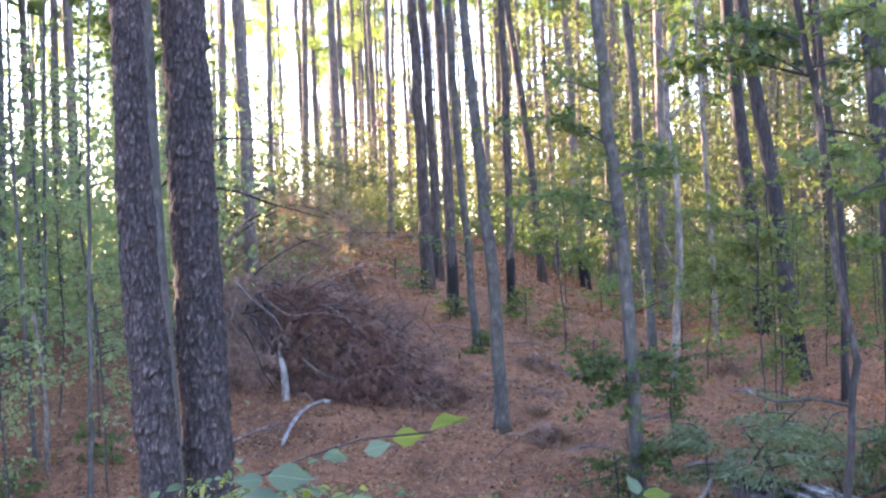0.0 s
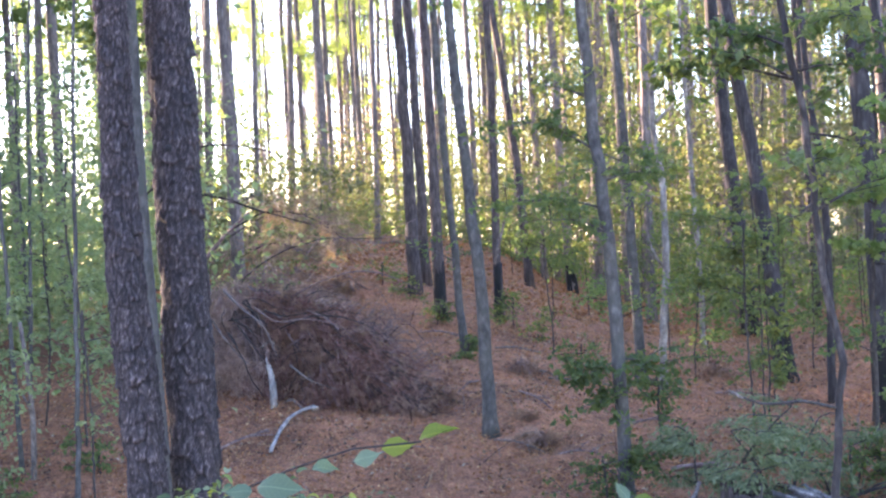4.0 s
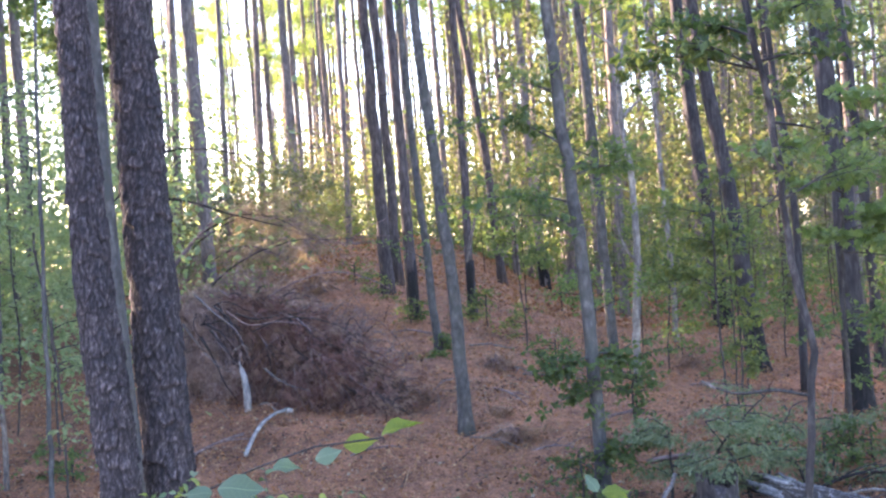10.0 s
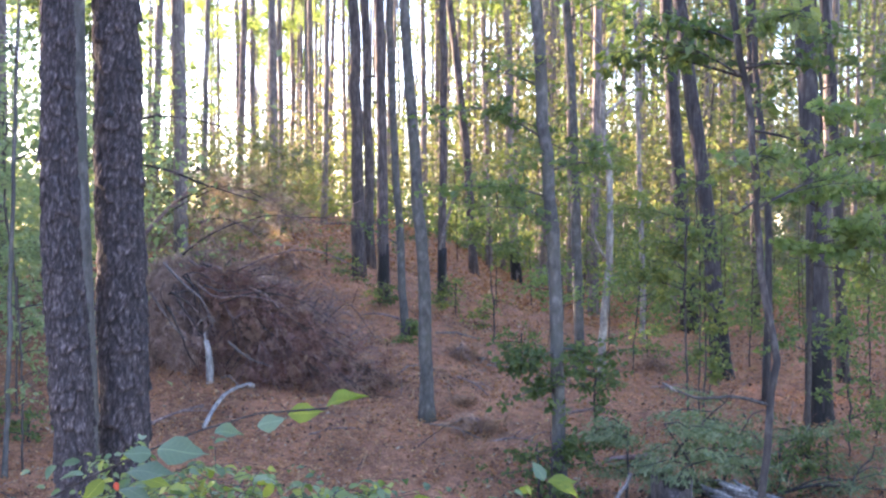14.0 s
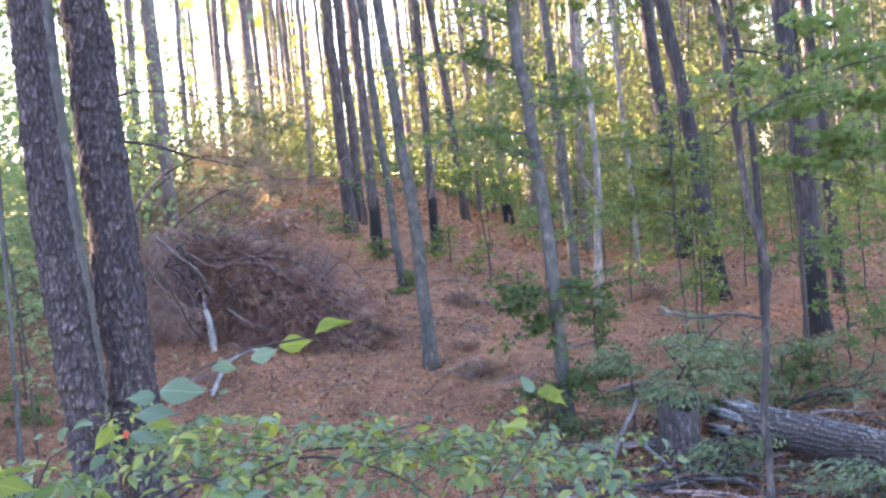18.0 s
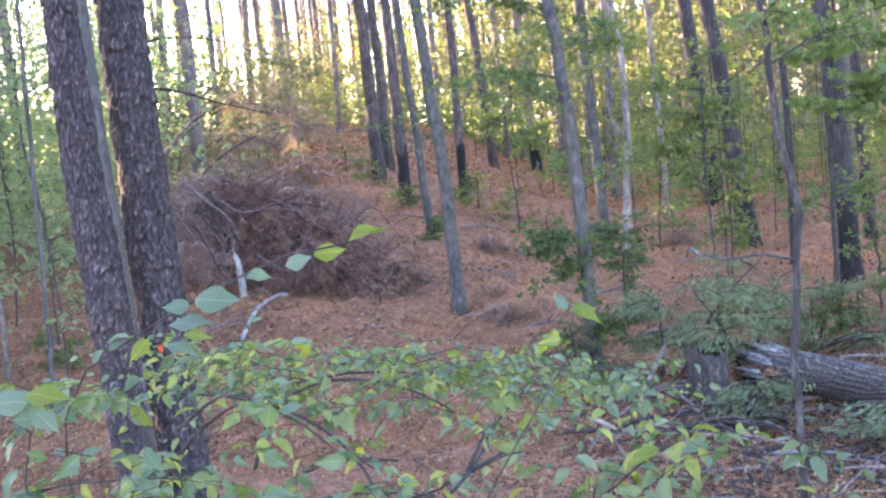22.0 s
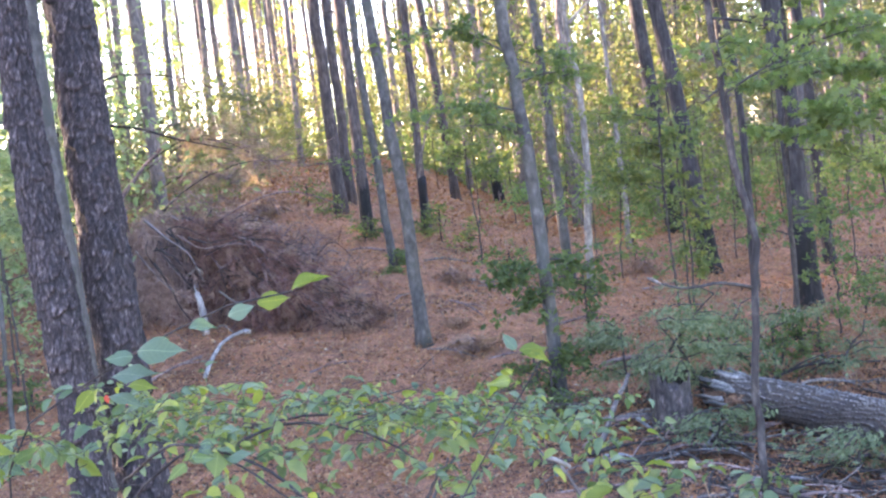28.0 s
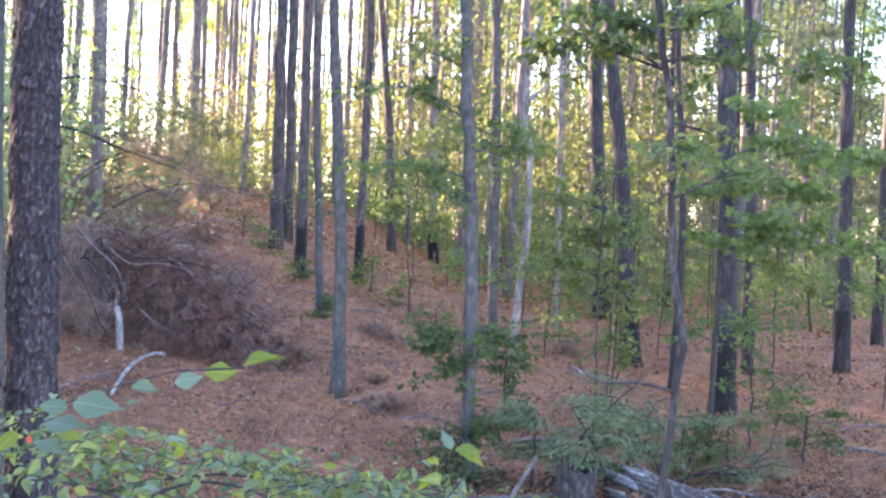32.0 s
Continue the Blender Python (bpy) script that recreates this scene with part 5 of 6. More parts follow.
def brush_pile():
    base = floor_point(-2.5, 16.8)
    ob = thing("brush_pile", base, "large heap of dead grey-brown pine branches and maroon needles", "brush pile")
    g = np.random.default_rng(77)
    # added dark core well inside the branches, for the shade between them
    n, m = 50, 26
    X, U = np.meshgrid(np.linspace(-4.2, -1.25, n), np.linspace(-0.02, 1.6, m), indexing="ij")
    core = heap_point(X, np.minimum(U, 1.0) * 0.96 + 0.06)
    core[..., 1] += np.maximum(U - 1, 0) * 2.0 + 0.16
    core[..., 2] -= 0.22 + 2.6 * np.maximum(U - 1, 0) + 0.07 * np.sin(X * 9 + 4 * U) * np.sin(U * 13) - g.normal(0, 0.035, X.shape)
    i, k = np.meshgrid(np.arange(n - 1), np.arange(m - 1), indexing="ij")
    part("shade_core", ((core - base).reshape(-1, 3), np.stack([i * m + k, (i + 1) * m + k, (i + 1) * m + k + 1, i * m + k + 1], -1).reshape(-1, 4)), "dark_twig", ob, "added dark core, standing in for shade inside the heap")
    for b in range(58):
        w = (b + g.uniform(0, 1)) / 58
        x0 = -3.75 + 1.7 * w * g.uniform(0.2, 1.0)
        x1 = np.clip(-4.1 + 3.4 * w + g.normal(0, 0.2), -4.2, -0.78)
        u0, u1 = g.uniform(0.7, 1.0), g.uniform(0.0, 0.3)
        off = g.uniform(-0.02, 0.34) * (1.0 if x1 > -2.6 else 0.5)
        t = np.linspace(0, 1, 12)
        line = heap_point(x0 + (x1 - x0) * t ** 1.1, u0 + (u1 - u0) * t ** 0.8, off * np.sin(np.pi * np.clip(t * 0.8 + 0.15, 0, 1)))
        line = line + np.cumsum(g.normal(0, 0.02, line.shape), axis=0)
        # paler at left, darker at right: shading put into needle and twig colour
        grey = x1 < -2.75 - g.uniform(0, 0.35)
        br = part("branch", tube(line - base, np.linspace(0.021, 0.006, 12), 6, 0.08), "brush" if b % 3 else "dark_twig", ob)
        twigs, tips = [], []
        for _ in range(36):
            q = g.integers(1, 12)
            d = (line[min(q + 1, 11)] - line[q - 1]) * g.uniform(0.5, 1.4) + g.normal(0, 1, 3) * [0.17, 0.12, 0.13] + [0, 0, -0.06]
            mid = line[q] + d * 0.5 + [0, 0, 0.05]
            end = line[q] + d
            end[2] = max(end[2], float(ground_z(end[0], end[1])) + 0.03)
            twigs.append(tube(np.array([line[q], mid, end]) - base, [0.0065, 0.005, 0.0025], 4, cap=False))
            tips += [end, mid, (mid + end) / 2]
        part("brushwood", join(twigs), "brush" if grey or b % 2 else "dark_twig", br)["kind"] = "stuff"
        tips = np.array(tips)
        count = 230
        at = tips[g.integers(0, len(tips), count)] + g.normal(0, 0.055, (count, 3))
        hollow = (np.abs(at[:, 0] + 3.35 - 0.45 * (1.6 - at[:, 2])) < 0.24) & (at[:, 2] > 1.02) & (at[:, 2] < 1.75) & (at[:, 1] < 16.6)
        at = at[~hollow & (at[:, 2] > ground_z(at[:, 0], at[:, 1]))]
        down = g.normal(0, 0.55, (len(at), 3)) + [0.25, -0.15, -1.0]
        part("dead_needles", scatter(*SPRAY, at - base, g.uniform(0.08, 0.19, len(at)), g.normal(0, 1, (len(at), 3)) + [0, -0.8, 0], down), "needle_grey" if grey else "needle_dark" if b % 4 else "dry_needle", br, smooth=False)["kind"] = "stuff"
    # larger crooked limbs lying over the heap
    for pts, r, m2 in (([(-3.62, 16.2, 1.98), (-3.3, 15.9, 1.72), (-3.0, 15.7, 1.50), (-2.82, 15.55, 1.15)], 0.02, "stump_bark"),
                       ([(-3.05, 16.0, 1.70), (-2.75, 15.9, 1.62), (-2.45, 15.85, 1.66)], 0.013, "dark_twig"), ([(-3.15, 15.9, 1.75), (-2.8, 15.7, 1.55), (-2.5, 15.6, 1.58), (-2.0, 15.5, 1.5), (-1.75, 15.5, 1.32)], 0.011, "brush"),
                       ([(-2.75, 16.5, 1.85), (-2.3, 16.3, 2.05), (-1.85, 16.2, 2.16), (-1.35, 16.2, 2.08), (-1.0, 16.3, 1.9)], 0.016, "brush"), ([(-2.85, 16.0, 1.45), (-2.3, 15.7, 1.62), (-1.7, 15.6, 1.5), (-1.3, 15.7, 1.15)], 0.009, "dark_twig"),
                       ([(-3.68, 15.7, 1.62), (-3.45, 15.5, 1.35), (-3.25, 15.4, 1.12), (-3.02, 15.3, 0.98)], 0.011, "dead_wood"), ([(-3.85, 15.8, 2.15), (-4.2, 15.9, 2.05), (-4.6, 16.0, 2.1)], 0.02, "dark_twig"),
                       ([(-2.6, 15.3, 1.02), (-2.3, 15.1, 0.82), (-2.0, 15.0, 0.72)], 0.013, "dead_wood"), ([(-3.0, 15.4, 1.25), (-2.85, 15.35, 1.32), (-2.72, 15.3, 1.2)], 0.012, "dead_wood")):
        p = smooth_line(np.array(pts) - base, 14, 0.006)
        part("limb", tube(p, np.linspace(r, r * 0.35, 14), 8, 0.06), m2, ob)
    wisps = []
    for k in range(420):
        a = heap_point(g.uniform(-4.0, -0.95), g.uniform(0.1, 1.0))
        d = g.normal(0, 1, 3) * [0.2, 0.1, 0.14] + [0.12, -0.08, 0.08]
        wisps.append(tube(np.array([a, a + d * 0.5 + [0, 0, 0.03], a + d]) - base, [0.0075, 0.0055, 0.003] if k % 3 == 0 else [0.005, 0.0035, 0.002], 4, cap=False))
    part("brushwood", join(wisps), "brush", ob, "fine bare twigs standing out of the heap")["kind"] = "stuff"
    for k in range(26):
        x0, u0 = g.uniform(-3.2, -1.5), g.uniform(0.25, 0.9)
        a = heap_point(x0, u0)
        r = np.array([g.uniform(0.25, 0.75), g.uniform(-0.35, 0.0), 0])
        p = smooth_line(np.array([a, a + r * 0.5 + [0, 0, g.uniform(0.12, 0.3)], a + r + [0, 0, g.uniform(-0.15, 0.22)]]) - base, 9, 0.012)
        part("twig", tube(p, np.linspace(0.009, 0.003, 9), 5), "dark_twig" if k % 3 else "brush", ob)
    # dark thick limbs in the hollow at the root end
    for k in range(9):
        s = np.array([-3.6 + g.uniform(0, 0.4), 16.05, 1.35 + g.uniform(0, 0.6)])
        e = s + [g.uniform(0.1, 0.6), -0.25 - g.uniform(0, 0.25), g.uniform(-0.7, 0.0)]
        e[2] = max(e[2], float(ground_z(e[0], e[1])) + 0.05)
        p = smooth_line([s - base, (s + e) / 2 + g.normal(0, 0.09, 3) - base, e - base], 10, 0.02)
        part("limb", tube(p, np.linspace(0.008 + 0.005 * (k % 3), 0.004, 10), 8, 0.14), "dark_twig", ob, "dark broken limb")
    return ob


brush_pile()


def twig_bush(x, y, size, seed):
    g = np.random.default_rng(seed)
    p = floor_point(x, y)
    ob = thing("twig_bush", p, "leafless grey-brown bush of fine dry twigs", "bush", "dry twig bushes")
    for k in range(7):
        a = g.uniform(0, 6.28)
        e = np.array([size * 0.8 * math.cos(a), size * 0.5 * math.sin(a), size * g.uniform(0.5, 1.1)])
        line = smooth_line([[0, 0, -0.03], e * [0.35, 0.35, 0.6], e], 9, 0.012)
        stem = part("stem", tube(line, np.linspace(0.009, 0.003, 9), 5), "brush", ob)
        twigs = []
        for _ in range(20):
            i = g.integers(2, 9)
            d = g.normal(0, 1, 3) * [0.17, 0.12, 0.12] + [0, 0, 0.04]
            twigs.append(tube(np.array([line[i], line[i] + d * 0.5 + [0, 0, 0.02], line[i] + d]), [0.005, 0.0035, 0.002], 4, cap=False))
        part("brushwood", join(twigs), "brush", stem)["kind"] = "stuff"


g9 = np.random.default_rng(91)
for k in range(16):
    y = g9.uniform(17.2, 21.0)
    twig_bush(y * g9.uniform(-0.215, -0.105), y, g9.uniform(0.4, 0.75), 900 + k)


# ---- dead bough arching over the rise, with sunlit rusty needles ----
def dead_bough():
    base = floor_point(-5.2, 23.0)
    ob = thing("fallen_pine_top", base, "fallen dead pine top with arching bare limbs and rusty needles", "fallen branch")
    g = np.random.default_rng(78)
    ends = [((-6.3, 21, 3.2), (-5.0, 21, 4.35), (-3.9, 21.2, 4.25), (-3.2, 21.3, 3.95)), ((-5.6, 21, 3.65), (-4.6, 20.8, 3.45), (-3.9, 20.6, 3.2), (-3.0, 20.5, 2.95)), ((-4.9, 22.9, 2.95), (-4.2, 22.8, 3.25), (-3.3, 22.8, 3.05), (-2.7, 22.8, 2.6)),
            ((-4.8, 22.8, 2.4), (-3.9, 22.3, 2.65), (-3.1, 22.0, 2.3)), ((-5.0, 23.0, 2.8), (-4.2, 23.6, 3.25), (-3.5, 24.0, 3.2), (-2.9, 24.0, 2.75)), ((-4.6, 19.0, 1.2), (-3.6, 18.6, 2.25), (-2.6, 18.3, 2.6), (-1.6, 18.4, 2.55))]
    spine = np.array([floor_point(-6.0, 22.2, -0.05), [-5.5, 22.4, 2.2], [-5.0, 22.9, 2.9], [-4.6, 23.0, 3.3]])
    part("trunk", tube(smooth_line(spine, 12, 0.01) - base, np.linspace(0.06, 0.03, 12), 8, 0.05), "brush", ob)
    for k, pts in enumerate(ends):
        line = smooth_line(pts, 16, 0.01)
        br = part("limb", tube(line - base, np.linspace(*((0.030, 0.007) if k < 2 else (0.015, 0.005)), 16), 6), "dark_twig", ob)
        twigs, tips = [], []
        for _ in range(16 if k < 2 else 40):
            i = g.integers(4, 16)
            d = g.normal(0, 1, 3) * [0.3, 0.25, 0.22] + [0.15, 0, -0.05]
            twigs.append(tube(np.array([line[i], line[i] + d * 0.5, line[i] + d + [0, 0, -0.05]]) - base, [0.008, 0.006, 0.003], 4, cap=False))
            tips += [line[i] + d, line[i] + d * 0.6]
        part("brushwood", join(twigs), "brush", br)["kind"] = "stuff"
        if 1 < k < 5:
            n = 200
            at = np.array(tips)[g.integers(0, len(tips), n)] + g.normal(0, 0.09, (n, 3)) - base
            part("dead_needles", scatter(*SPRAY, at, g.uniform(0.12, 0.24, n), g.normal(0, 1, (n, 3)), g.normal(0, 1, (n, 3)) + [0, 0, -0.6]), "rusty_needle", br, smooth=False)["kind"] = "stuff"


dead_bough()


# ---- dead wood on the ground ----
def stick(points, r0, r1, label, name="stick", material="dead_wood", forks=0, seed=0, group="", n=12):
    g = np.random.default_rng(seed)
    p = np.array(points, float)
    ob = thing(name, p[0], label, "stick" if name == "stick" else "branch", group)
    q = smooth_line(p - p[0], n, 0.004)
    part("stem", tube(q, np.linspace(r0, r1, n), 8, 0.05), material, ob)
    for _ in range(forks):
        i = g.integers(3, n - 1)
        d = (q[i] - q[i - 1]) * g.uniform(2, 4) + g.normal(0, 1, 3) * [0.14, 0.14, 0.06]
        part("side_twig", tube([q[i], q[i] + d * 0.5 + [0, 0, 0.02], q[i] + d], [r1, r1 * 0.7, r1 * 0.4], 6), material, ob)
    return ob


# pale snag in front of the brush pile and the bent white stick below it
def snag():
    p = floor_point(-2.88, 15.6)
    ob = thing("snag", p, "short pale weathered broken stub standing in the ground", "stump")
    part("stub", tube([[0, 0, -0.1], [-0.01, 0, 0.2], [-0.03, 0, 0.42], [-0.06, 0, 0.56]], [0.055, 0.048, 0.042, 0.028], 10, 0.08), "bleached", ob)
    part("splinter", tube([[-0.07, 0, 0.5], [-0.075, 0, 0.6], [-0.085, 0.01, 0.66]], [0.02, 0.014, 0.004], 6, 0.1), "bleached", ob)


snag()
stick([floor_point(-2.60, 13.7, 0.03), floor_point(-2.58, 14.3, 0.10), floor_point(-2.5, 15.0, 0.10), floor_point(-2.36, 15.4, 0.08)], 0.026, 0.022, "bent bleached white stick lying on the pine straw", forks=0, seed=1, material="bleached")
stick([floor_point(-2.72, 15.45, 0.12), floor_point(-2.6, 15.35, 0.16), floor_point(-2.45, 15.3, 0.02)], 0.010, 0.008, "small curved pale stick by the snag", seed=2)
stick([floor_point(-2.35, 15.35, 0.05), floor_point(-2.28, 15.3, 0.07)], 0.03, 0.026, "short piece of bleached wood", seed=3, n=5, material="bleached")
stick([floor_point(-3.4, 13.4, 0.03), floor_point(-3.05, 13.9, 0.08), floor_point(-2.75, 14.4, 0.04)], 0.02, 0.012, "grey fallen branch beside the pines", forks=3, seed=4, material="brush")
for k, (x, y, dx, dy, r, m) in enumerate([(0.55, 18.0, 0.35, -0.3, 0.022, "dead_wood"), (0.75, 17.6, 0.9, -0.3, 0.013, "dead_wood"), (0.3, 16.5, 0.4, -0.9, 0.016, "brush"), (-0.25, 17.0, -0.3, -0.8, 0.014, "brush"), (1.6, 14.9, 0.6, 0.3, 0.02, "brush"),
                                          (-0.05, 14.0, 0.55, -0.5, 0.012, "dead_wood"), (0.6, 13.4, 0.5, 0.15, 0.015, "brush"), (3.1, 17.5, 0.7, -0.2, 0.02, "brush"), (6.0, 14.3, 0.8, 0.4, 0.02, "brush"), (-1.4, 13.5, 0.6, 0.2, 0.012, "brush"),
                                          (0.0, 19.6, 0.7, 0.1, 0.018, "dead_wood"), (-0.6, 20.4, -0.7, 0.1, 0.02, "brush"), (5.4, 13.4, 0.9, -0.5, 0.025, "dead_wood"), (1.8, 12.9, 0.8, 0.1, 0.03, "brush"), (-3.4, 38.0, 0.9, 0.3, 0.05, "brush")]):
    stick([floor_point(x, y, 0.03), floor_point(x + dx * 0.5, y + dy * 0.5, 0.07), floor_point(x + dx, y + dy, 0.03)], r, r * 0.6, "thin fallen branch lying on the pine straw", material=m, forks=2, seed=20 + k, group="fallen branches")


def debris_heap(x, y, size, label, seed):
    g = np.random.default_rng(seed)
    p = floor_point(x, y)
    ob = thing("twig_heap", p, label, "twig heap")
    for k in range(9):
        a, l = g.uniform(0, 6.28), size * g.uniform(0.5, 1.0)
        q = [[-l * math.cos(a) * 0.5, -l * math.sin(a) * 0.5, 0.02], [0, 0, size * g.uniform(0.2, 0.45)], [l * math.cos(a) * 0.5, l * math.sin(a) * 0.5, 0.03]]
        part("twig", tube(smooth_line(q, 6), np.linspace(0.014, 0.007, 6), 5), "brush", ob)
    n = 160
    at = g.normal(0, 1, (n, 3)) * [size * 0.33, size * 0.33, size * 0.12] + [0, 0, size * 0.14]
    part("dry_needles", scatter(*TUFT, at, g.uniform(0.08, 0.16, n), None, g.normal(0, 1, (n, 3))), "dry_needle", ob, smooth=False)["kind"] = "stuff"


debris_heap(0.38, 17.9, 0.55, "small heap of dead twigs and needles", 1)
debris_heap(0.45, 13.9, 0.40, "clump of brown pine needles and twigs", 2)
debris_heap(0.30, 14.9, 0.18, "small dark cone-like clump of debris", 3)
debris_heap(1.9, 13.8, 0.35, "low clump of brown needles", 4)
g6 = np.random.default_rng(44)
for k in range(22):
    u = g6.uniform(0, 1)
    debris_heap(-6.2 + 2.9 * u + g6.normal(0, 0.2), 18.0 + 9 * g6.uniform(0, 1), g6.uniform(0.6, 1.2), "mound of dead grey-brown brush on the slope", 60 + k)
debris_heap(3.5, 19.6, 0.5, "brown clump of dead needles under a shrub", 5)


def log():
    a, b = np.array([2.585, 11.12, -0.04]), np.array([4.33, 7.2, 0.02])
    ob = thing("fallen_log", a - [0, 0, 0.19], "thick weathered grey fallen log with a split broken end", "log")
    o = a - [0, 0, 0.19]
    g = np.random.default_rng(4)
    n, m = 210, 132
    t = np.linspace(0, 1, n)
    ax = (b - a) / np.linalg.norm(b - a)
    s = np.cross(ax, [0, 0, 1])
    s /= np.linalg.norm(s)
    u = np.cross(s, ax)
    th = np.linspace(0, 2 * np.pi, m, endpoint=False)
    T, H = t[:, None], th[None]
    wave = H * 10 + 2.2 * np.sin(T * 13 + H) + 1.1 * np.sin(T * 37 + 2 * H) + 0.5 * np.sin(T * 90 + 5 * H)
    broken = 0.5 + 0.5 * np.sin(T * 55 + 9 * np.sin(3 * H) + 4 * H)     # ridges that stop and start again
    groove = 0.026 * np.abs(np.sin(wave)) ** 0.7 + 0.008 * broken + 0.002 * g.standard_normal((n, m))
    bare = (T < 0.13 + 0.02 * np.sin(9 * H) + 0.01 * g.standard_normal((n, m))) & (np.abs(H - 1.85) < 0.62 + 0.12 * np.sin(T * 120))
    r = 0.192 * (1 - 0.10 * T) + 0.012 * np.sin(T * 9 + H) - groove - 0.035 * bare
    ragged = 0.10 * g.standard_normal(m) * (np.cos(th) > -0.6) + 0.05 * np.sin(3 * th)
    c = a + (b - a) * t[:, None]
    shift = np.exp(-t * 30)[:, None] * ragged[None]
    v = c[:, None] + r[..., None] * (np.cos(th)[None, :, None] * u + np.sin(th)[None, :, None] * s) + shift[..., None] * ax
    i, j = np.meshgrid(np.arange(n - 1), np.arange(m), indexing="ij")
    j2 = (j + 1) % m
    f = np.stack([i * m + j, i * m + j2, (i + 1) * m + j2, (i + 1) * m + j], -1).reshape(-1, 4)
    # silver on weathered crests; belly left dark, its shade put into the colour
    crest = (groove[:-1] < 0.0135).reshape(-1) & (g.uniform(0, 1, len(f)) > 0.12) & (np.cos(th)[None].repeat(n - 1, 0).reshape(-1) > -0.55)
    part("bark", (v.reshape(-1, 3) - o, f[~crest]), "log_bark", ob)
    part("bark_ridges", (v.reshape(-1, 3) - o, f[crest]), "log_ridge", ob, "silver-grey weathered ridges of the bark")
    # patch on the flank where the bark has come away
    nt_, np_ = 26, 12
    tt, aa = np.meshgrid(np.linspace(0.015, 0.14, nt_), np.linspace(1.2, 2.5, np_), indexing="ij")
    tt = np.clip(tt + 0.012 * g.standard_normal(tt.shape) * (tt > 0.09), 0, 1)
    rp = 0.166 + 0.006 * g.standard_normal(tt.shape) + 0.006 * np.sin(aa * 17)
    vp = a + (b - a) * tt[..., None] + rp[..., None] * (np.cos(aa)[..., None] * u + np.sin(aa)[..., None] * s)
    i2, j3 = np.meshgrid(np.arange(nt_ - 1), np.arange(np_ - 1), indexing="ij")
    fp = np.stack([i2 * np_ + j3, i2 * np_ + j3 + 1, (i2 + 1) * np_ + j3 + 1, (i2 + 1) * np_ + j3], -1).reshape(-1, 4)
    part("bare_wood", (vp.reshape(-1, 3) - o, fp), "rotten", ob, "brown bare wood where bark is gone")
    # core of the broken end and pale splinters
    part("broken_end", tube(np.array([a + ax * 0.16, a + ax * 0.08, a + ax * 0.05]) - o, [0.15, 0.13, 0.04], 16, 0.12), "rotten", ob, "reddish-brown rotten heartwood")
    for k in range(16):
        an = g.uniform(-1.3, 1.1) if k < 11 else g.uniform(1.1, 2.2)
        p0 = a + ax * g.uniform(0.2, 0.5) + g.uniform(0.165, 0.185) * (math.cos(an) * u + math.sin(an) * s)
        l = g.uniform(0.22, 0.48)
        lift = u * g.uniform(-0.01, 0.04) + s * g.uniform(-0.03, 0.04)
        part("splinter", tube(np.array([p0, p0 - ax * l * 0.5 + lift * 0.3, p0 - ax * l * 0.8 + lift, p0 - ax * l + lift * 0.6]) - o, [0.020, 0.019, 0.014, 0.006], 6, 0.25), "silver_wood" if k % 3 else "bleached", ob, "pale split wood")
    part("far_end", tube(np.array([b - ax * 0.02, b, b + ax * 0.004]) - o, [0.165, 0.16, 0.02], 20), "rotten", ob)


MAT["log_bark"] = bark_material("dark_log_bark", (0.02, 0.016, 0.014), (0.05, 0.04, 0.035), (0.11, 0.092, 0.082), (1, 1, 1), 40, 2.5, 0.5)
MAT["log_ridge"] = bark_material("silver_log_bark", (0.07, 0.064, 0.061), (0.16, 0.15, 0.145), (0.3, 0.285, 0.275), (1, 1, 1), 45, 3, 0.5)
MAT["rotten"] = bark_material("rotten_heartwood", (0.05, 0.027, 0.018), (0.19, 0.108, 0.066), (0.36, 0.235, 0.15), (1, 1, 1), 30, 6, 0.5)
log()


def stump():
    p = floor_point(2.1, 10.75)
    ob = thing("tree_stump", p, "low brown weathered stump with ridged bark", "stump")
    m, n = 44, 16
    g = np.random.default_rng(9)
    th = np.linspace(0, 2 * np.pi, m, endpoint=False)
    h = np.linspace(-0.1, 0.47, n)[:, None] * (1 + 0.14 * np.sin(2 * th + 1) + 0.09 * g.standard_normal(m))[None]
    r = (0.19 + 0.05 * np.exp(-np.linspace(0, 5, n)))[:, None] - 0.02 * np.abs(np.sin(th * 8 + g.normal(0, 0.3, m)))[None] + 0.004 * g.standard_normal((n, m))
    v = np.stack([r * np.cos(th), r * np.sin(th), h], -1).reshape(-1, 3)
    i, j = np.meshgrid(np.arange(n - 1), np.arange(m), indexing="ij")
    j2 = (j + 1) % m
    f = np.stack([i * m + j, i * m + j2, (i + 1) * m + j2, (i + 1) * m + j], -1).reshape(-1, 4)
    part("bark", (v, f), "stump_bark", ob)
    part("broken_top", tube([[0, 0, 0.2], [0, 0, 0.33], [0, 0, 0.40]], [0.17, 0.155, 0.05], 20, 0.12), "stump_bark", ob, "dark splintered top")


stump()
# tangle of grey sticks round the log and stump
g5 = np.random.default_rng(15)
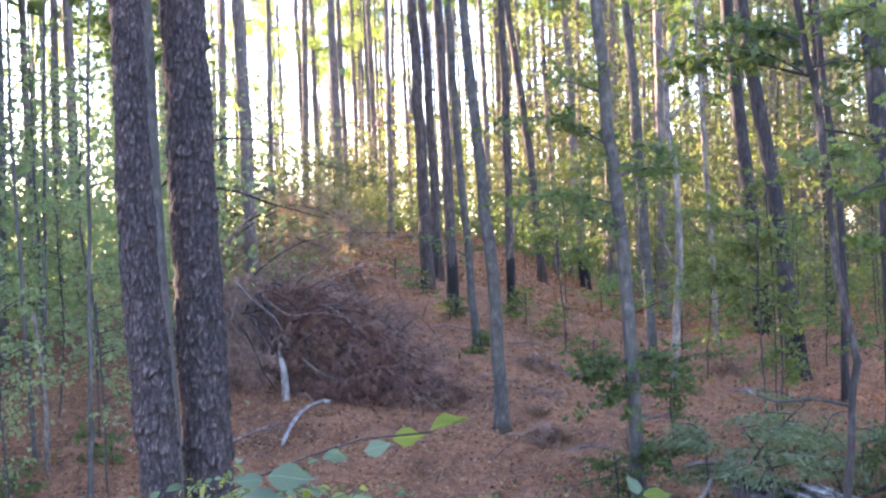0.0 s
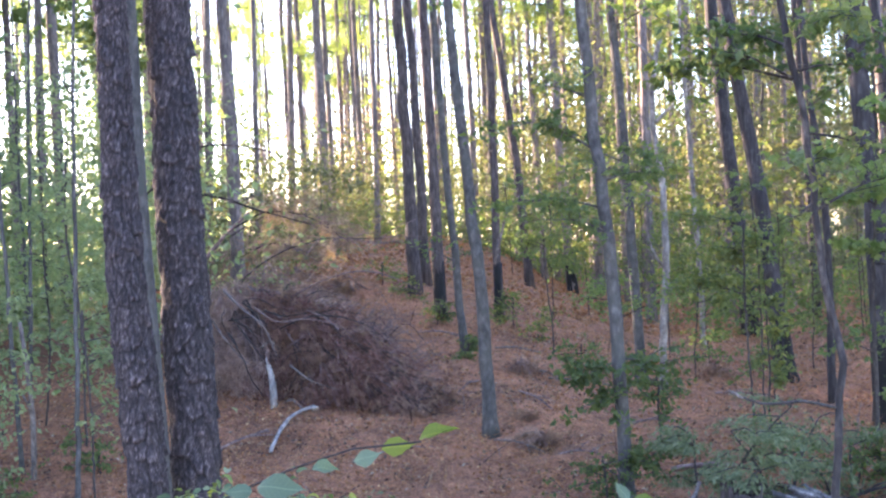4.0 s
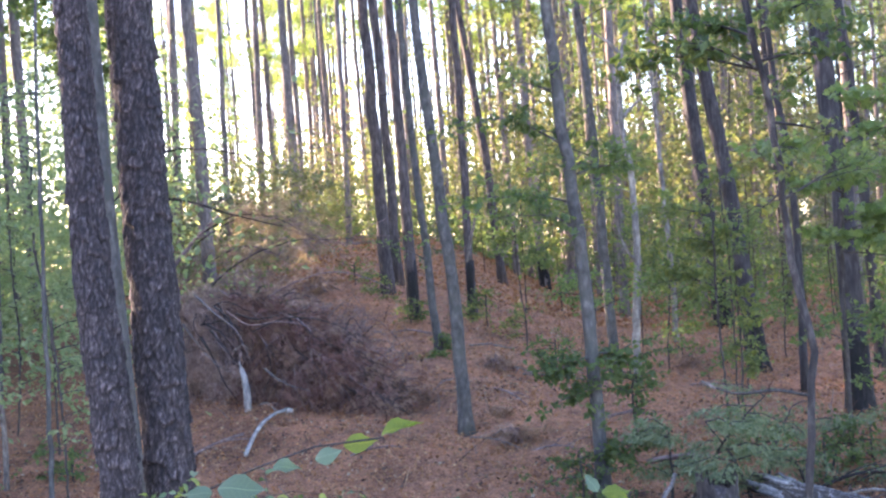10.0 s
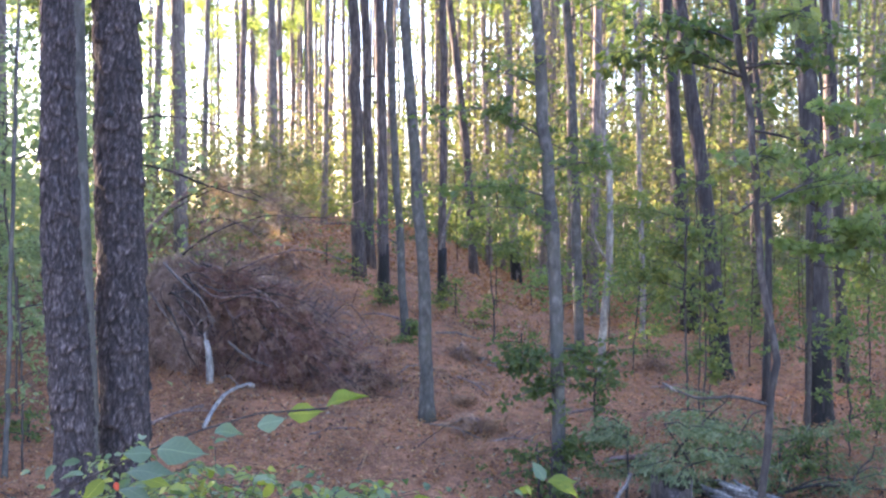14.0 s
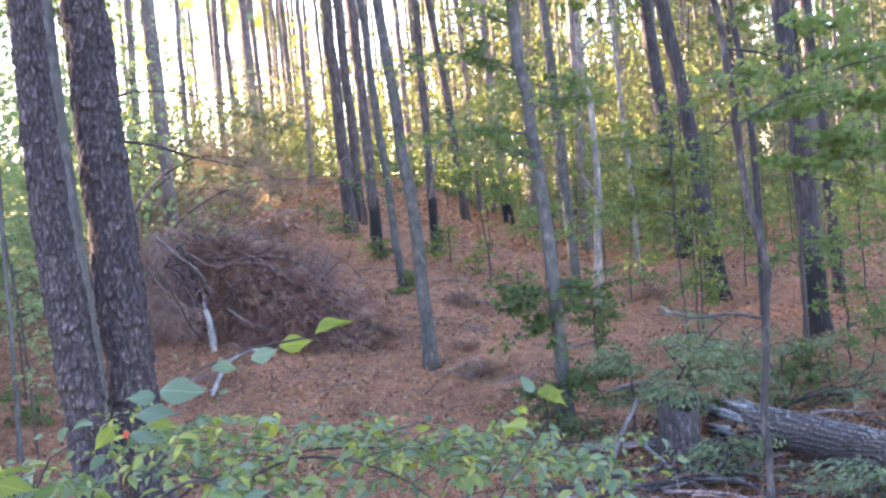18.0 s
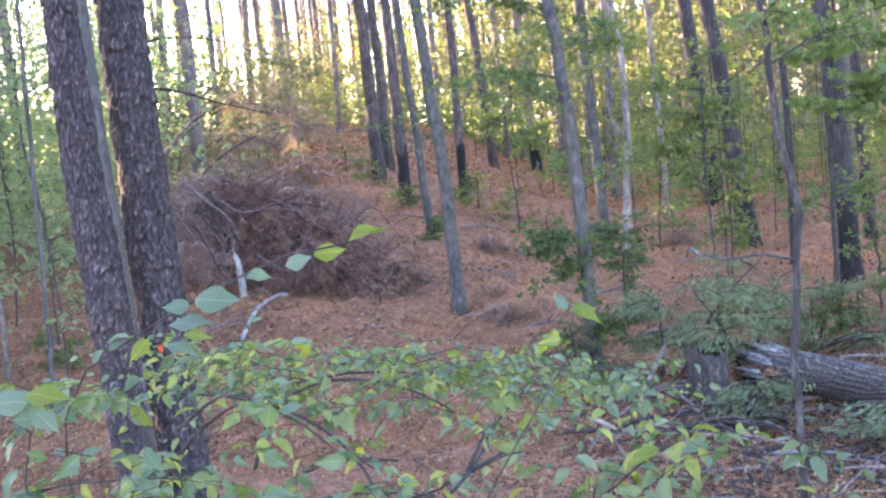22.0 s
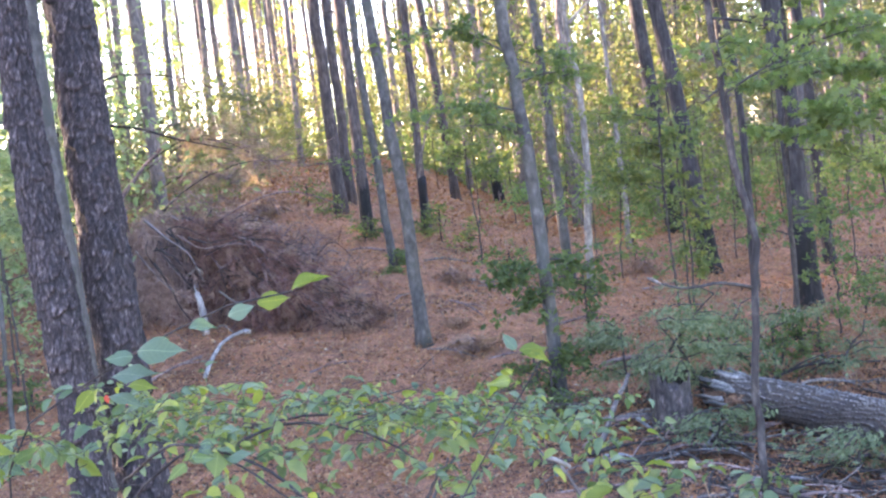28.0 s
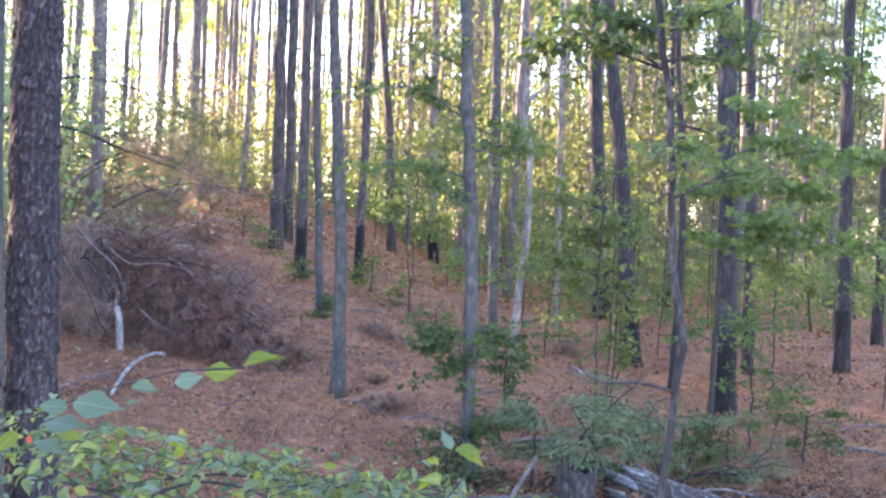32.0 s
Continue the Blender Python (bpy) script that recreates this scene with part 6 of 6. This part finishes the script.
for k in range(190):
    x, y = (g5.uniform(0.6, 4.8), g5.uniform(5.2, 11.2)) if k < 110 else (g5.uniform(1.2, 3.6), g5.uniform(7.6, 10.8))
    if abs(x - 1.93) < 0.25 and abs(y - 7.1) < 0.4:
        continue
    a, l = g5.uniform(-1.5, 1.7), g5.uniform(0.3, 1.1)
    dx, dy = l * math.cos(a), l * math.sin(a)
    stick([floor_point(x, y, 0.03 + g5.uniform(0, 0.08)), floor_point(x + dx * 0.5, y + dy * 0.5, 0.09), floor_point(x + dx, y + dy, 0.03)], g5.uniform(0.006, 0.024), 0.006, "grey weathered stick in a tangle beside the log",
          material=("silver_wood", "dark_twig", "brush", "dark_twig", "dead_wood", "dark_twig", "brush", "dark_twig")[k % 8], forks=int(g5.integers(0, 4)), seed=60 + k, group="sticks beside the log")
stick([floor_point(1.35, 10.3, 0.0), (1.62, 10.6, 0.12), (1.72, 10.8, 0.16), (1.76, 10.9, 0.22)], 0.028, 0.018, "leaning pale grey broken branch", seed=101)
stick([floor_point(1.0, 10.9, 0.04), floor_point(1.5, 10.9, 0.08), floor_point(2.0, 10.95, 0.05)], 0.035, 0.025, "pale grey branch on the ground before the stump", seed=102, forks=2)
stick([floor_point(3.1, 8.4, 0.04), floor_point(3.9, 8.5, 0.10), floor_point(4.8, 8.8, 0.05)], 0.03, 0.02, "grey fallen branch before the log", seed=103, forks=4)
stick([floor_point(2.0, 7.4, 0.03), floor_point(2.8, 7.3, 0.06), floor_point(3.6, 7.2, 0.04)], 0.03, 0.022, "pale fallen branch in the gully", seed=104, forks=2)
stick([floor_point(3.2, 11.3, 0.03), (3.6, 11.3, -0.08), (3.9, 11.3, -0.12), (4.3, 11.3, -0.16), floor_point(5.1, 11.2, 0.06)], 0.018, 0.010, "crooked grey dead bough behind the log", seed=105, forks=6, material="dead_wood", n=18)
stick([floor_point(3.0, 11.5, 0.03), floor_point(3.6, 11.7, 0.16), floor_point(4.4, 11.8, 0.10)], 0.018, 0.01, "dark dead bough behind the log", seed=108, forks=4, material="dark_twig")
snapped = stick([(0.30, 2.04, 1.0), (0.30, 2.02, 1.62), (0.288, 2.0, 1.71), (0.25, 2.0, 1.795)], 0.0038, 0.003, "snapped twig with a pale raw end", name="broken_twig", seed=106, material="dead_wood")
part("raw_end", tube(np.array([(0.25, 2.0, 1.795), (0.225, 2.0, 1.81), (0.203, 2.0, 1.819)]) - np.array([0.30, 2.04, 1.0]), [0.0034, 0.0045, 0.003], 7), "pale_bark", snapped, "pale raw wood")


# ---- reddish dry weeds in the gully behind the shrub ----
def dry_weeds():
    g = np.random.default_rng(33)
    base = floor_point(-0.2, 6.0)
    stalks = []
    for _ in range(130):
        x, y = g.normal(-0.25, 0.3), g.uniform(5.2, 6.9)
        p = floor_point(x, y)
        d = np.array([g.normal(0, 0.05), g.normal(0, 0.05), g.uniform(0.18, 0.42)])
        stalks.append(tube(np.array([p - [0, 0, 0.02], p + d * 0.5, p + d + [g.normal(0, 0.02), 0, 0]]) - base, [0.0028, 0.0022, 0.0012], 4, cap=False))
    ob = new("dry_weeds", mesh_of("dry_weeds", *join(stalks), "red_stalk"))
    ob.location = base
    tagged(ob, "thin reddish dry weed stalks standing in the gully", "weeds", kind="stuff")


MAT["red_stalk"] = bark_material("reddish_dry_stalk", (0.16, 0.07, 0.05), (0.30, 0.14, 0.10), (0.45, 0.25, 0.18), (1, 1, 1), 12, 3, 0.1)
dry_weeds()


# ---- leaning broken pale branch among the pines ----
stick([(0.05, 22.4, 2.1), (0.22, 22.4, 2.75), (0.36, 22.4, 3.15), (0.55, 22.4, 3.35)], 0.03, 0.015, "pale bare broken branch leaning against a pine", name="leaning_branch", seed=107)


# ---- cedar boughs above the stump ----
def cedar(x, y, height, lean, count, seed, label="young cedar with drooping grey-green sprays"):
    g = np.random.default_rng(seed)
    p = floor_point(x, y)
    ob = thing("cedar", p, label, "shrub", "young cedars")
    top = np.array([lean[0], lean[1], height])
    line = smooth_line([[0, 0, -0.05], top * 0.5 + [0, 0, 0.1], top], 10, 0.006)
    part("stem", tube(line, np.linspace(0.02, 0.006, 10), 6), "sapling_bark", ob)
    for k in range(9):
        i = g.integers(3, 10)
        a, l = g.uniform(0, 6.28), g.uniform(0.25, 0.6)
        e = line[i] + [l * math.cos(a), l * math.sin(a) * 0.7, g.uniform(-0.1, 0.12)]
        br = part("branch", tube([line[i], (line[i] + e) / 2 + [0, 0, 0.05], e], [0.008, 0.006, 0.003], 5), "sapling_bark", ob)
        n = count // 6
        u = g.uniform(0.15, 1, n)[:, None]
        at = line[i] * (1 - u) + e * u + g.normal(0, 1, (n, 3)) * [0.085, 0.085, 0.025]
        part("sprays", join([scatter(*TUFT, at[: n // 3], g.uniform(0.05, 0.1, n // 3), g.normal(0, 0.4, (n // 3, 3)) + [0, 0, 1], (e - line[i])[None] + g.normal(0, 0.35, (n // 3, 3)), 0.3),
                              scatter(LEAF_S[0] * [0.7, 1, 1], LEAF_S[1], at[n // 3:], g.uniform(0.035, 0.075, n - n // 3), g.normal(0, 0.35, (n - n // 3, 3)) + [0, -0.3, 1], (e - line[i])[None] + g.normal(0, 0.3, (n - n // 3, 3)), 0.3)]), "cedar", br, smooth=False)["kind"] = "stuff"
    return ob


for x, y, h, lean, n, k in [(1.98, 11.6, 1.05, (0.75, -0.3, 0), 620, 1), (1.80, 11.4, 0.8, (0.05, 0, 0), 640, 2), (2.85, 12.1, 0.75, (0.3, 0.0, 0), 220, 3), (3.5, 12.2, 0.55, (0.3, 0, 0), 340, 4),
                            (2.55, 11.15, 0.95, (-0.5, -0.35, 0), 640, 8), (3.15, 11.6, 0.5, (-0.3, -0.2, 0), 200, 9), (4.0, 11.8, 0.42, (0.2, -0.1, 0), 320, 11)]:
    cedar(x, y, h, lean, n, k)
cedar(2.3, 9.9, 0.4, (0.05, 0, 0), 300, 6, "small green cedar seedling beside the log")
cedar(3.0, 8.6, 0.32, (0.1, 0, 0), 300, 14, "small green cedar seedling beside the log")


# ---- shrub in the foreground ----
# stems from the root and the boughs that arch off them
SHRUB_STEMS = [
    ([(-0.30, 2.0, 1.2), (-0.36, 1.95, 1.62), (-0.333, 1.9, 1.76), (-0.225, 1.9, 1.81), (-0.12, 1.9, 1.80)], 0.010),
    ([(-0.5, 2.1, 1.1), (-0.62, 2.0, 1.6), (-0.45, 2.0, 1.87), (-0.25, 2.1, 1.915), (0.0, 2.2, 1.88)], 0.009),
    ([(0.0, 2.2, 1.0), (0.10, 2.0, 1.5), (0.28, 1.95, 1.70), (0.415, 1.9, 1.80)], 0.008),
    ([(-0.6, 1.9, 1.2), (-0.577, 1.55, 1.80), (-0.574, 1.5, 1.92), (-0.558, 1.5, 1.994), (-0.59, 1.5, 2.038)], 0.006),
    ([(-0.45, 1.8, 1.2), (-0.50, 1.5, 1.75), (-0.47, 1.4, 2.066), (-0.335, 1.35, 2.146), (-0.193, 1.25, 2.201), (-0.108, 1.2, 2.213)], 0.005),
    ([(-0.2, 1.8, 1.1), (-0.1, 1.6, 1.6), (0.1, 1.6, 1.95), (0.18, 1.6, 2.06)], 0.005),
]
SHRUB_BOUGHS = [
    ([(-0.12, 1.72, 1.62), (-0.163, 1.75, 1.833), (-0.296, 1.85, 1.914), (-0.5, 1.9, 1.941)], 0.007),
    ([(-0.36, 1.92, 1.80), (-0.314, 1.9, 1.90), (-0.21, 2.0, 1.923), (-0.081, 1.95, 1.90), (0.026, 1.85, 1.847)], 0.006),
    ([(-0.12, 1.6, 1.62), (-0.057, 1.6, 1.80), (-0.002, 1.7, 1.83), (0.033, 1.85, 1.849), (0.126, 2.1, 1.898)], 0.007),
    ([(-0.002, 1.7, 1.83), (0.065, 1.8, 1.833), (0.114, 1.9, 1.835)], 0.005),
    ([(-0.558, 1.5, 1.994), (-0.519, 1.5, 2.03)], 0.003),
    ([(0.1, 1.95, 1.6), (0.233, 1.9, 1.727), (0.3, 1.85, 1.79), (0.40, 1.7, 1.83)], 0.005),
    ([(-0.55, 1.7, 1.7), (-0.6, 1.55, 1.88), (-0.5, 1.5, 1.91), (-0.38, 1.5, 1.90)], 0.005),
    ([(-0.3, 1.75, 1.62), (-0.27, 1.5, 1.84), (-0.15, 1.45, 1.88), (-0.04, 1.45, 1.87)], 0.005),
    ([(-0.3, 1.72, 1.60), (-0.162, 1.7, 1.775), (-0.067, 1.7, 1.803), (-0.014, 1.7, 1.822), (0.047, 1.7, 1.848), (0.073, 1.7, 1.852)], 0.008),
    ([(-0.006, 1.7, 1.826), (0.015, 1.7, 1.863), (0.027, 1.7, 1.88), (0.056, 1.7, 1.896)], 0.007),
    ([(-0.4, 1.6, 1.95), (-0.286, 1.5, 2.008), (-0.237, 1.5, 1.982), (-0.155, 1.5, 1.923), (-0.127, 1.5, 1.909)], 0.005),
]


def foreground_shrub():
    base = floor_point(-0.25, 2.1)
    ob = thing("foreground_shrub", base, "leafy deciduous shrub with green and yellowing leaves and bare twigs", "shrub")
    g = np.random.default_rng(12)
    curves = []
    for pts, r in SHRUB_STEMS:
        q = smooth_line([base] + pts, 26, 0.0016)
        part("stem", tube(q - base, np.linspace(r * 0.6, r * 0.2, 26), 6, 0.05), "dark_twig", ob)
        curves.append(q)
    for pts, r in SHRUB_BOUGHS:
        q = smooth_line(pts, 18, 0.002)
        part("bough", tube(q - base, np.linspace(r * 0.55, r * 0.2, 18), 6, 0.05), "dark_twig", ob)
        curves.append(q)

    def leaf_kinds(material):
        # oval leaves, some flat, some folded along the rib or curled down at the tip
        kinds = []
        for wide, fold, curl in ((0.85, 1.0, 0.0), (0.7, 2.8, -0.1), (0.95, -0.8, -0.25), (0.55, 3.6, 0.1), (0.8, 0.4, -0.45)):
            v = LEAF_N[0] * [wide, 1, fold]
            v[:, 2] += curl * v[:, 1] ** 2 + 0.05 * np.sin(v[:, 0] * 9 + v[:, 1] * 7)
            kinds.append(mesh_of("leaf", v, LEAF_N[1], material))
        return kinds

    green, gold, pale = leaf_kinds("bush_leaf"), leaf_kinds("gold_leaf"), leaf_kinds("pale_leaf")

    def put_leaf(at, size, normal, way, me):
        n = Vector(normal).normalized()
        w = Vector(way)
        w = (w - w.dot(n) * n).normalized()
        m = Matrix((w.cross(n), w, n)).transposed().to_4x4()
        o = part("leaf", me, None, ob)
        o.matrix_local = Matrix.Translation(Vector(at) - Vector(base)) @ m @ Matrix.Diagonal((size, size, size, 1))

    # side twigs along the boughs, with alternate leaves
    twigs, near, far = [], [], []

    def leafy_twig(a, d, leaves, size):
        b = a + d * 0.5 + [0, 0, 0.012]
        c = a + d - [0, 0, 0.01]
        twigs.append(tube(np.array([a, b, c]) - base, [0.0008, 0.0006, 0.0004], 5, cap=False))
        side = np.cross(d, [0, 0, 1])
        side /= np.linalg.norm(side) + 1e-6
        for k in range(leaves):
            u = (k + 0.8) / leaves
            p = (a * (1 - u) ** 2 + 2 * b * u * (1 - u) + c * u * u)
            way = side * (1 if k % 2 else -1) * g.uniform(0.5, 1.1) + d / np.linalg.norm(d) * 0.7 + [0, 0, g.normal(-0.25, 0.3)]
            near.append((p, size * g.uniform(0.5, 1.35), g.normal(0, 0.5, 3) + [0, -0.3, 1.0], way))

    # twigs per curve: how many, reach, leaf size, first point that bears them
    plan = [(7, 0.12, 0.032, 16), (16, 0.14, 0.028, 15), (9, 0.12, 0.04, 17), (4, 0.07, 0.03, 20), (0, 0, 0, 0), (3, 0.06, 0.03, 22),
            (14, 0.13, 0.032, 6), (16, 0.13, 0.030, 3), (6, 0.09, 0.032, 9), (3, 0.07, 0.03, 8), (3, 0.05, 0.04, 4), (9, 0.11, 0.042, 6), (9, 0.10, 0.042, 5), (6, 0.10, 0.044, 5), (3, 0.06, 0.03, 8), (2, 0.04, 0.03, 8), (5, 0.07, 0.034, 8)]
    for q, (count, reach, size, first) in zip(curves, plan):
        for _ in range(count):
            i = g.integers(first, len(q))
            d = g.normal(0, 1, 3) * [1, 0.9, 0.28] * reach * 0.8 + [0, 0, 0.01]
            leafy_twig(q[i], d, int(g.integers(3, 7)), size)
    # finer leafy twigs of the arching top, and loose sprays over the flank
    for _ in range(230):
        y = g.uniform(1.85, 2.5)
        x = g.uniform(-0.27, 0.16) * y
        z = 1.985 - 0.15 * (x + 0.3) - 0.16 * (y - 2.0) - abs(g.normal(0, 0.042))
        leafy_twig(np.array([x, y, z]), g.normal(0, 1, 3) * [0.10, 0.09, 0.025], int(g.integers(4, 9)), 0.0235)
    for _ in range(20):
        y = g.uniform(1.7, 2.2)
        x = g.uniform(0.1, 0.46)
        leafy_twig(np.array([x, y, 1.78 - 0.22 * x - 0.13 * (y - 1.9) - abs(g.normal(0, 0.05))]), g.normal(0, 1, 3) * [0.09, 0.08, 0.03], int(g.integers(2, 5)), 0.036)
    for _ in range(24):
        y = g.uniform(1.4, 1.75)
        x = g.uniform(-0.40, -0.02) * y
        leafy_twig(np.array([x, y, 1.86 - 0.2 * (y - 1.5) - abs(g.normal(0, 0.04))]), g.normal(0, 1, 3) * [0.09, 0.07, 0.03], int(g.integers(2, 5)), 0.04)
    for _ in range(26):
        y = g.uniform(1.45, 1.9)
        x = g.uniform(-0.40, -0.26) * y
        leafy_twig(np.array([x, y, 1.93 - 0.2 * (y - 1.5) - abs(g.normal(0, 0.05))]), g.normal(0, 1, 3) * [0.09, 0.08, 0.03], int(g.integers(2, 5)), 0.036)
    for _ in range(26):
        y = g.uniform(1.35, 1.8)
        leafy_twig(np.array([g.uniform(-0.40, -0.28) * y, y, 2.3 - y * g.uniform(0.17, 0.30)]), g.normal(0, 1, 3) * [0.08, 0.07, 0.025], int(g.integers(2, 6)), 0.034)
    for _ in range(15):
        y = g.uniform(1.75, 2.15)
        x = g.uniform(0.06, 0.36) * y
        leafy_twig(np.array([x, y, 2.3 - y * (0.315 + 0.03 * g.normal())]), g.normal(0, 1, 3) * [0.08, 0.07, 0.025], int(g.integers(2, 5)), 0.037)
    near.sort(key=lambda leaf: leaf[0][1])
    for at, size, normal, way in near[:300]:
        u = g.uniform()
        put_leaf(at, size, normal, way, (gold if u < 0.10 else pale if u < 0.2 else green)[g.integers(0, 5)])
    rest = near[300:]
    v, f = scatter(LEAF_L[0] * [0.85, 1, 2], LEAF_L[1], np.array([a for a, *_ in rest]) - base, np.array([s for _, s, *_ in rest]), np.array([n for _, _, n, _ in rest]), np.array([w for *_, w in rest]), 0.2)
    part("small_leaves", (v, f), "bush_far", ob)["kind"] = "stuff"
    part("brushwood", join(twigs), "dark_twig", ob)["kind"] = "stuff"

    # single large leaves on the top twig
    for at, size, normal, way, me in (
            ((-0.285, 1.284, 2.164), 0.056, (-0.15, -0.8, 0.55), (1, 0, -0.15), pale[0]), ((-0.292, 1.29, 2.158), 0.032, (0.1, -0.8, 0.6), (-0.8, 0, 0.05), pale[2]), ((-0.322, 1.3, 2.136), 0.058, (0, -0.35, 1), (1, 0.1, 0.08), pale[0]),
            ((-0.395, 1.4, 2.114), 0.026, (0.1, -0.5, 0.8), (-1, 0, -0.3), pale[3]), ((-0.372, 1.4, 2.108), 0.034, (0.1, -0.8, 0.4), (-0.4, 0, -0.5), gold[0]), ((-0.219, 1.25, 2.187), 0.036, (0.3, -0.6, 0.7), (1, 0, 0.62), pale[1]), ((-0.170, 1.215, 2.200), 0.030, (-0.2, -0.8, 0.5), (1, 0, 0.35), pale[2]),
            ((-0.145, 1.26, 2.205), 0.037, (0.1, -0.85, 0.5), (1, 0.1, 0.15), gold[0]), ((-0.102, 1.22, 2.219), 0.042, (-0.3, -0.6, 0.7), (1, 0, 0.5), gold[3]), ((0.155, 1.6, 2.068), 0.042, (0, -0.6, 0.8), (1, 0, 0.3), gold[2]),
            ((0.15, 1.6, 2.07), 0.032, (0.2, -0.7, 0.6), (-0.2, 0, 0.8), pale[0]), ((0.165, 1.6, 2.066), 0.036, (0.1, -0.6, 0.6), (0.7, 0, -0.4), gold[1]), ((-0.345, 1.36, 2.105), 0.046, (0, -0.3, 1), (1, 0, -0.05), pale[4]), ((-0.32, 1.36, 2.115), 0.036, (0, -0.5, 0.8), (1, 0.1, 0.25), gold[4]),
            ((-0.50, 1.32, 2.068), 0.058, (0.1, -0.5, 0.9), (1, 0, -0.12), gold[0]), ((-0.505, 1.34, 2.055), 0.052, (0.1, -0.8, 0.5), (-0.9, 0, 0.1), pale[2]), ((-0.5, 1.35, 2.04), 0.045, (0, -0.6, 0.8), (0.5, 0, -0.8), pale[0])):
        put_leaf(at, size, normal, way, me)
    red = mesh_of("leaf", LEAF_L[0], LEAF_L[1], "red_leaf")
    for at in ((-0.385, 1.5, 2.085), (-0.362, 1.5, 2.08)):
        put_leaf(at, 0.012, (0, -0.8, 0.5), (0.3, 0, -1), red)


foreground_shrub()


# ---- pale thin trunks among the thicket on the low flank ----
for k, (x, y, lean, h) in enumerate([(-4.35, 12.3, 0.10, 6.5), (-5.3, 13.3, -0.15, 7.0), (-6.2, 15.9, 0.12, 7.5), (-7.3, 18.9, -0.1, 8.0), (-6.4, 20.6, 0.15, 8.0)]):
    z = float(ground_z(x, y))
    hardwood(y, 0.028, 0.02, [(x, z), (x + lean * 0.5, z + 1.5), (x + lean, z + 3.5)], "thin grey trunk in the thicket on the flank", "grey_bark",
             [(z + 3.2 + 0.5 * i, (0.7 * math.cos(2.4 * i + k), 0.7 * math.sin(2.4 * i + k), 0.15), 55, 0.06, "leaf_pale", 0.45) for i in range(4)], top=z + h, seed=170 + k, group="flank hardwoods")


# broken pale stem standing in the thicket
q = floor_point(-5.07, 13.0)
stick([q - [0, 0, 0.1], q + [0.02, 0, 0.7], q + [-0.03, 0, 1.35], q + [-0.08, 0, 1.75]], 0.036, 0.022, "pale broken bare stem standing in the thicket", name="snag", material="dead_wood", forks=1, seed=190)
